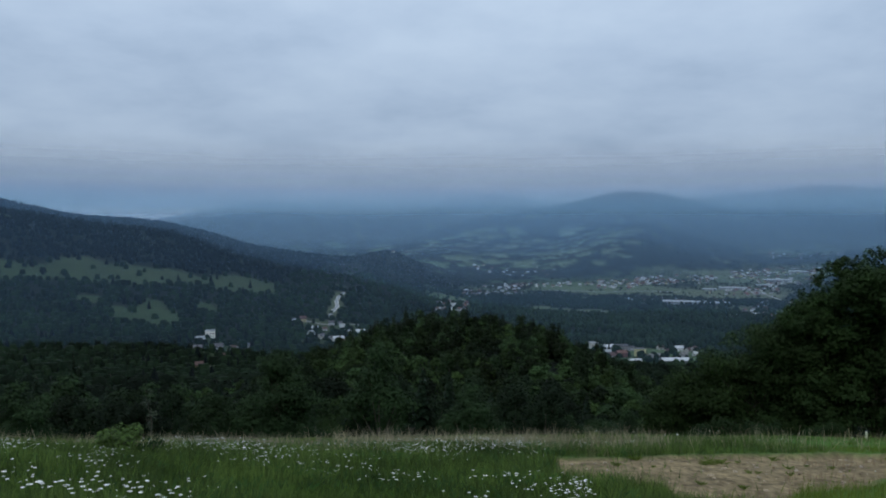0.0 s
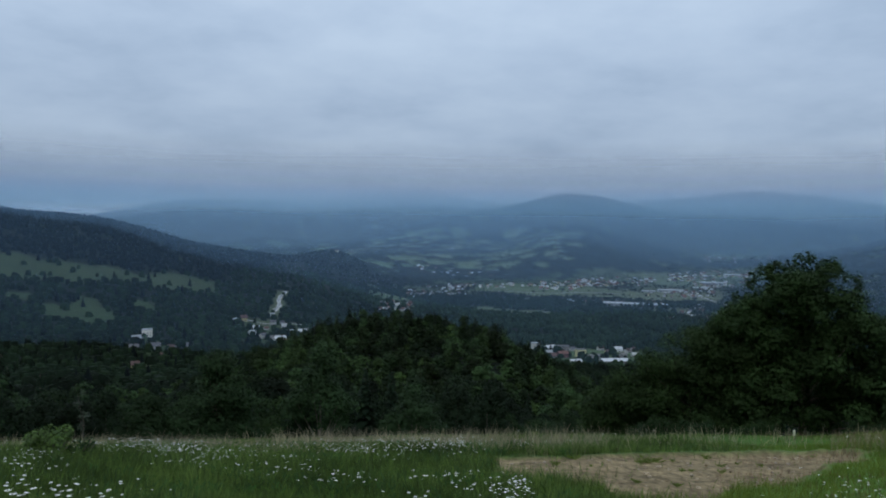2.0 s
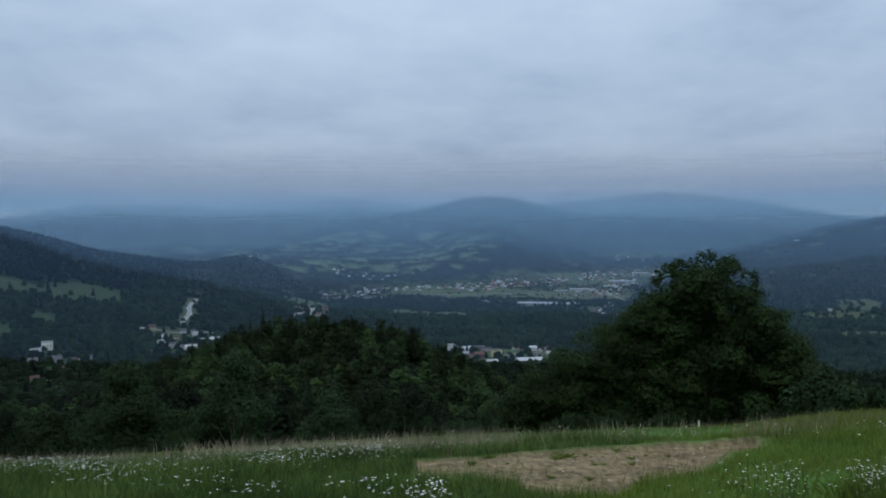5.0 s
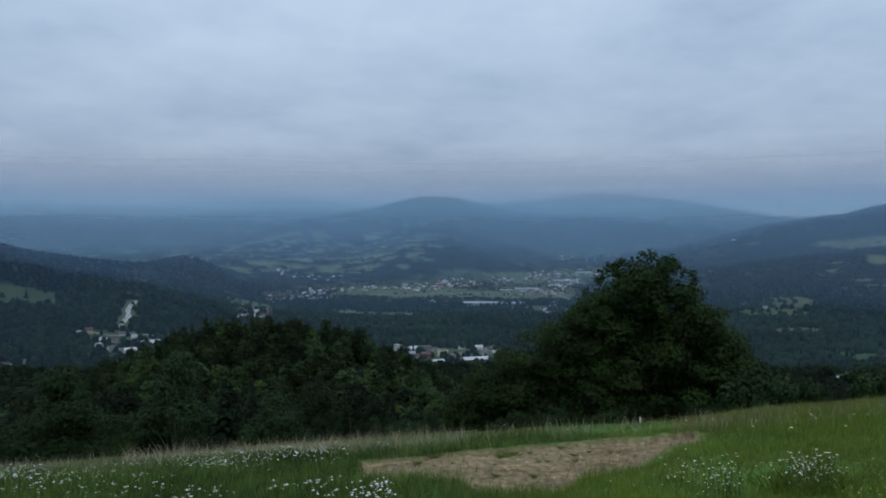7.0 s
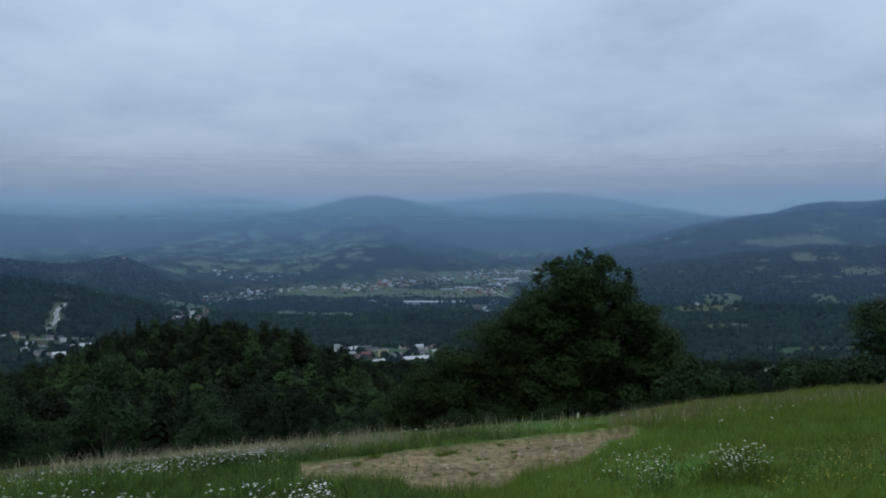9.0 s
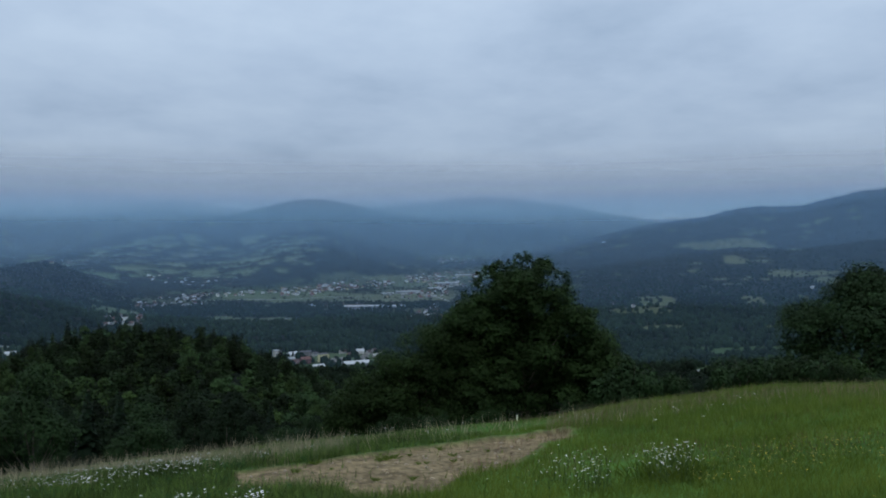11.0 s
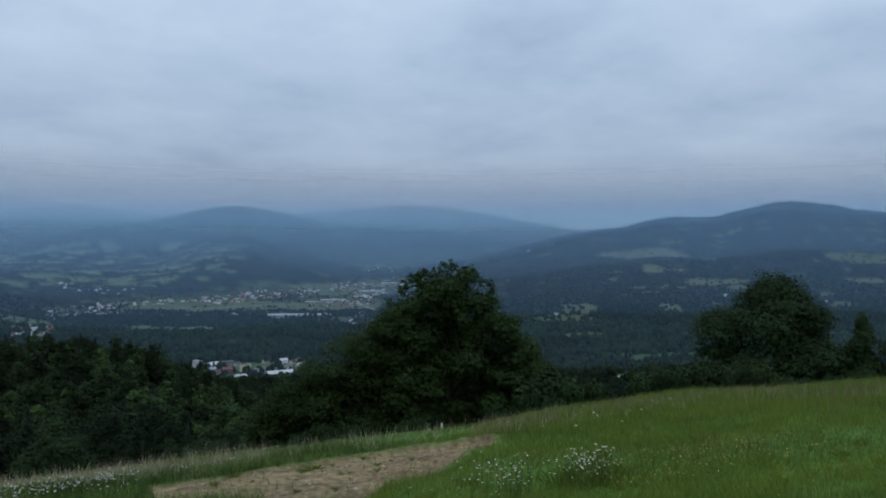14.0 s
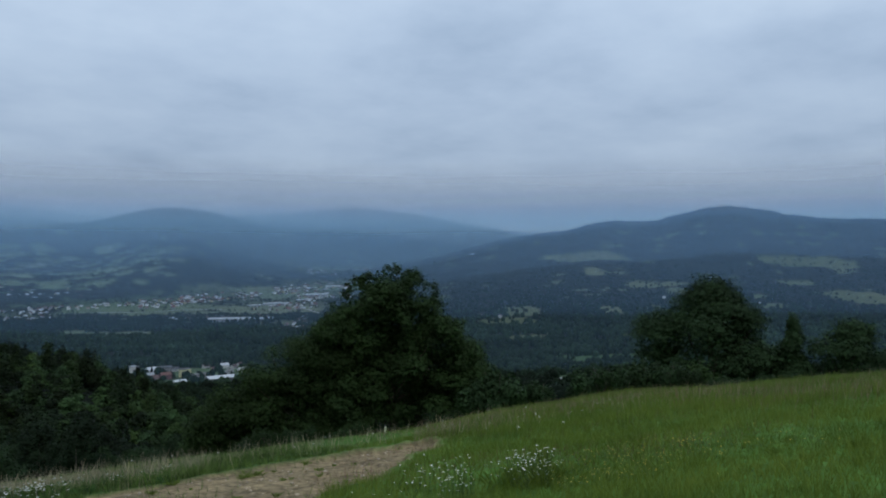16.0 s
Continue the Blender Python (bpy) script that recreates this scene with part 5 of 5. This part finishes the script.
village(40, [(22, -2.7, 0.2), (26, -2.55, 0.2)], (0.8, 1.2), far=True)
village(26, [(-0.5, -4.9, 0.2), (1.9, -5.0, 0.35)], (0.7, 1.0))
village(34, [(2, -1.8, 0.25), (4.8, -2.2, 0.3), (9, -2.1, 0.3)], (0.8, 1.1), far=True)
village(12, [(-6.5, -0.6, 0.15), (-2, -0.6, 0.2)], (0.9, 1.2), far=True)
village(30, [(20.5, -5.5, 0.3), (23, -4.6, 0.5)], (0.7, 1.0))
village(55, [(22.8, -0.85, 0.2), (25, -0.95, 0.22), (28, -0.8, 0.15)], (0.8, 1.2), far=True)

town_crowd()

# the hamlet by the river
for az, el, k, turn, s in ((-10.25, -5.85, 3, 0.2, 1.0), (-10.9, -5.9, 4, 0.1, 0.7), (-9.4, -6.45, 4, 0.0, 0.7), (-8.2, -6.15, 1, 0.1, 0.8), (-7.6, -6.15, 1, 0.4, 0.7), (-7.35, -6.35, 2, 0.1, 0.8), (-9.7, -6.8, 2, 1.2, 0.8), (-8.9, -7.1, 1, 0.7, 0.8), (-6.1, -6.85, 4, 0.2, 0.9), (-5.95, -7.35, 2, 0.5, 0.7), (-7.7, -7.4, 4, 0.3, 1.0), (-7.3, -7.45, 0, 0.2, 0.8), (-8.2, -7.25, 1, 0.2, 0.7), (-6.7, -7.2, 1, 0.9, 0.7), (-8.7, -6.5, 0, 0.5, 0.6), (-7.0, -6.75, 4, 0.1, 0.6)):
    settle(cottages[k], az, el, turn, s * 0.75)
# the houses among the woods
block = house(11, 10, 8.0, 0, PLASTER_BRIGHT, ROOF_METAL, "white flat-roofed house standing among the woods", flat_roof=True)
settle(block, -16.75, -6.75, 0.25, 0.75)
for az, el, k, turn, s in ((-16.2, -7.75, 1, 0.15, 0.9), (-15.15, -7.85, 0, -0.5, 0.85), (-17.45, -7.0, 2, 0.8, 0.75), (-17.6, -7.75, 1, 0.3, 0.8), (-16.0, -8.35, 3, 0.6, 0.7), (-13.25, -8.75, 4, 1.3, 0.5), (-12.9, -8.75, 1, 0.2, 0.45), (-17.5, -8.9, 3, 0.4, 0.7), (-16.9, -9.2, 1, 0.9, 0.55), (-14.0, -7.6, 1, 0.5, 0.6)):
    settle(cottages[k], az, el, turn, s * 0.8)

# works buildings at the foot of the hill
tower = house(6.5, 6.5, 10.5, 0, PLASTER, ROOF_METAL, "tall white block with blue-grey panels and a flat roof", "tower_block", flat_roof=True)
for k in range(3):
    panel = link_mesh("panel", box_mesh("panel", 0.2, 3.1, -3.32, -3.24, 0.4 + 3.3 * k, 3.2 + 3.3 * k, PANEL_BLUE), None, tower, "blue-grey wall panel")
settle(tower, 11.0, -8.1, 0.15)
yellow = house(10, 8, 8.5, 0, PLASTER_YELLOW, ROOF_GREY, "pale yellow flat-roofed building among the works", "yellow_building", flat_roof=True)
settle(yellow, 14.3, -8.2, 0.1, 0.85)
# the white hall's shaded front is put into its walls as grey plaster
hall = house(34, 14, 4.0, 2.6, PLASTER_GREY, ROOF_BRIGHT, "long white hall with a bright metal roof", "warehouse")
settle(hall, 16.7, -8.55, 0.05, 0.68)
annex = house(16, 9, 3.6, 2.2, PLASTER_BRIGHT, ROOF_BRIGHT, "low white annex with a bright metal roof", "workshop")
settle(annex, 13.95, -8.65, 0.2, 0.6)
brick_house = house(14, 10, 7, 3, BRICK_WALL, ROOF_BRICK, "brick-red building with a gable roof among the works", "brick_building")
settle(brick_house, 13.0, -8.3, 0.2, 0.62)
grey_hall = house(20, 10, 6, 1.5, PLASTER_GREY, ROOF_GREY, "grey hall with a dark roof behind the works", "workshop")
settle(grey_hall, 12.9, -7.75, 0.1, 0.7)
settle(grey_hall, 15.3, -8.3, 0.3, 0.6)
for az, el, k, turn, s in ((12.1, -7.85, 4, 0.3, 0.7), (11.95, -8.15, 2, 0.2, 0.65), (12.2, -8.4, 0, 0.1, 0.7), (15.7, -7.65, 0, 0.3, 0.55), (16.95, -7.7, 4, 0.1, 0.6), (17.6, -7.75, 0, 0.7, 0.55), (17.3, -8.15, 1, 0.4, 0.6), (18.2, -8.0, 2, 0.0, 0.6), (14.9, -8.5, 1, 0.3, 0.55), (18.0, -7.6, 0, 0.5, 0.5), (13.7, -7.8, 1, 0.4, 0.5), (16.2, -7.9, 3, 0.2, 0.5)):
    settle(cottages[k], az, el, turn, s)
# the great shed in the plain and smaller halls
shed = house(118, 30, 3.6, 1.6, ROOF_METAL, ROOF_METAL, "very long pale industrial shed in the plain", "industrial_shed")
settle(shed, 18.2, -4.5, -0.36)
store = house(50, 18, 4.5, 1.6, ROOF_METAL, ROOF_METAL, "long pale hall in the village", "warehouse")
for az, el, turn, s in ((20.4, -3.2, -0.2, 1.0), (23.4, -2.6, -0.3, 1.2), (22.5, -2.9, -0.2, 0.7), (24.6, -1.95, -0.3, 0.9), (19.0, -3.25, -0.2, 0.6)):
    settle(store, az, el, turn, s)
farm = house(16, 9, 4, 3, PLASTER, ROOF_METAL, "farm building with a pale metal roof below the meadow", "farm_building")
settle(farm, 41.4, -8.85, 0.3, 0.45)
settle(farm, 42.5, -8.95, 0.2, 0.4)
settle(cottages[2], 34.9, 0.35, 0.1, 1.0)
for az, el, k in ((48.6, -2.65, 2), (54.9, -3.0, 4), (35.4, -4.35, 0), (36.9, -4.2, 1)):
    settle(cottages[k], az, el, 0.3, 0.6)


# ---------- the river and the roads ----------
def ribbon(name, line, half, lift, material, label, category):
    pts = []
    for (ax, ay), (bx, by) in zip(line[:-1], line[1:]):
        for k in range(8):
            t = k / 8
            pts.append((ax + (bx - ax) * t, ay + (by - ay) * t))
    pts.append(line[-1])
    p = np.array(pts)
    for k in range(3):  # round the corners
        p[1:-1] = (p[:-2] + 2 * p[1:-1] + p[2:]) / 4
    d = unit(np.gradient(p, axis=0))
    side = np.stack([d[:, 1], -d[:, 0]], -1)
    width = half * (1 + 0.25 * np.sin(np.arange(len(p)) * 0.9))[:, None]
    cols_ = [p + side * width * s for s in (-1, 0, 1)]
    v = np.concatenate([np.concatenate([q, (land(q[:, 0], q[:, 1]) + lift)[:, None]], 1) for q in cols_])
    n = len(p)
    i = np.arange(n - 1)
    f = np.concatenate([np.stack([i + s * n, i + (s + 1) * n, i + 1 + (s + 1) * n, i + 1 + s * n], -1) for s in (0, 1)])
    return tagged(link_mesh(name, indexed_mesh(name, v, f, material), None), label, category, kind="structure")


ribbon("water", RIVER, 1.5, 1.0, WATER, "pale shallow river winding through the woods", "river")
ribbon("gravel_bank", RIVER, 2.4, 0.6, GRAVEL, "pale gravel bank along the river", "gravel")
for line, w in zip(ROADS, (2.5, 2.2, 3, 2)):
    ribbon("road", line, w, 0.8, ROAD, "pale road across the valley floor", "road")
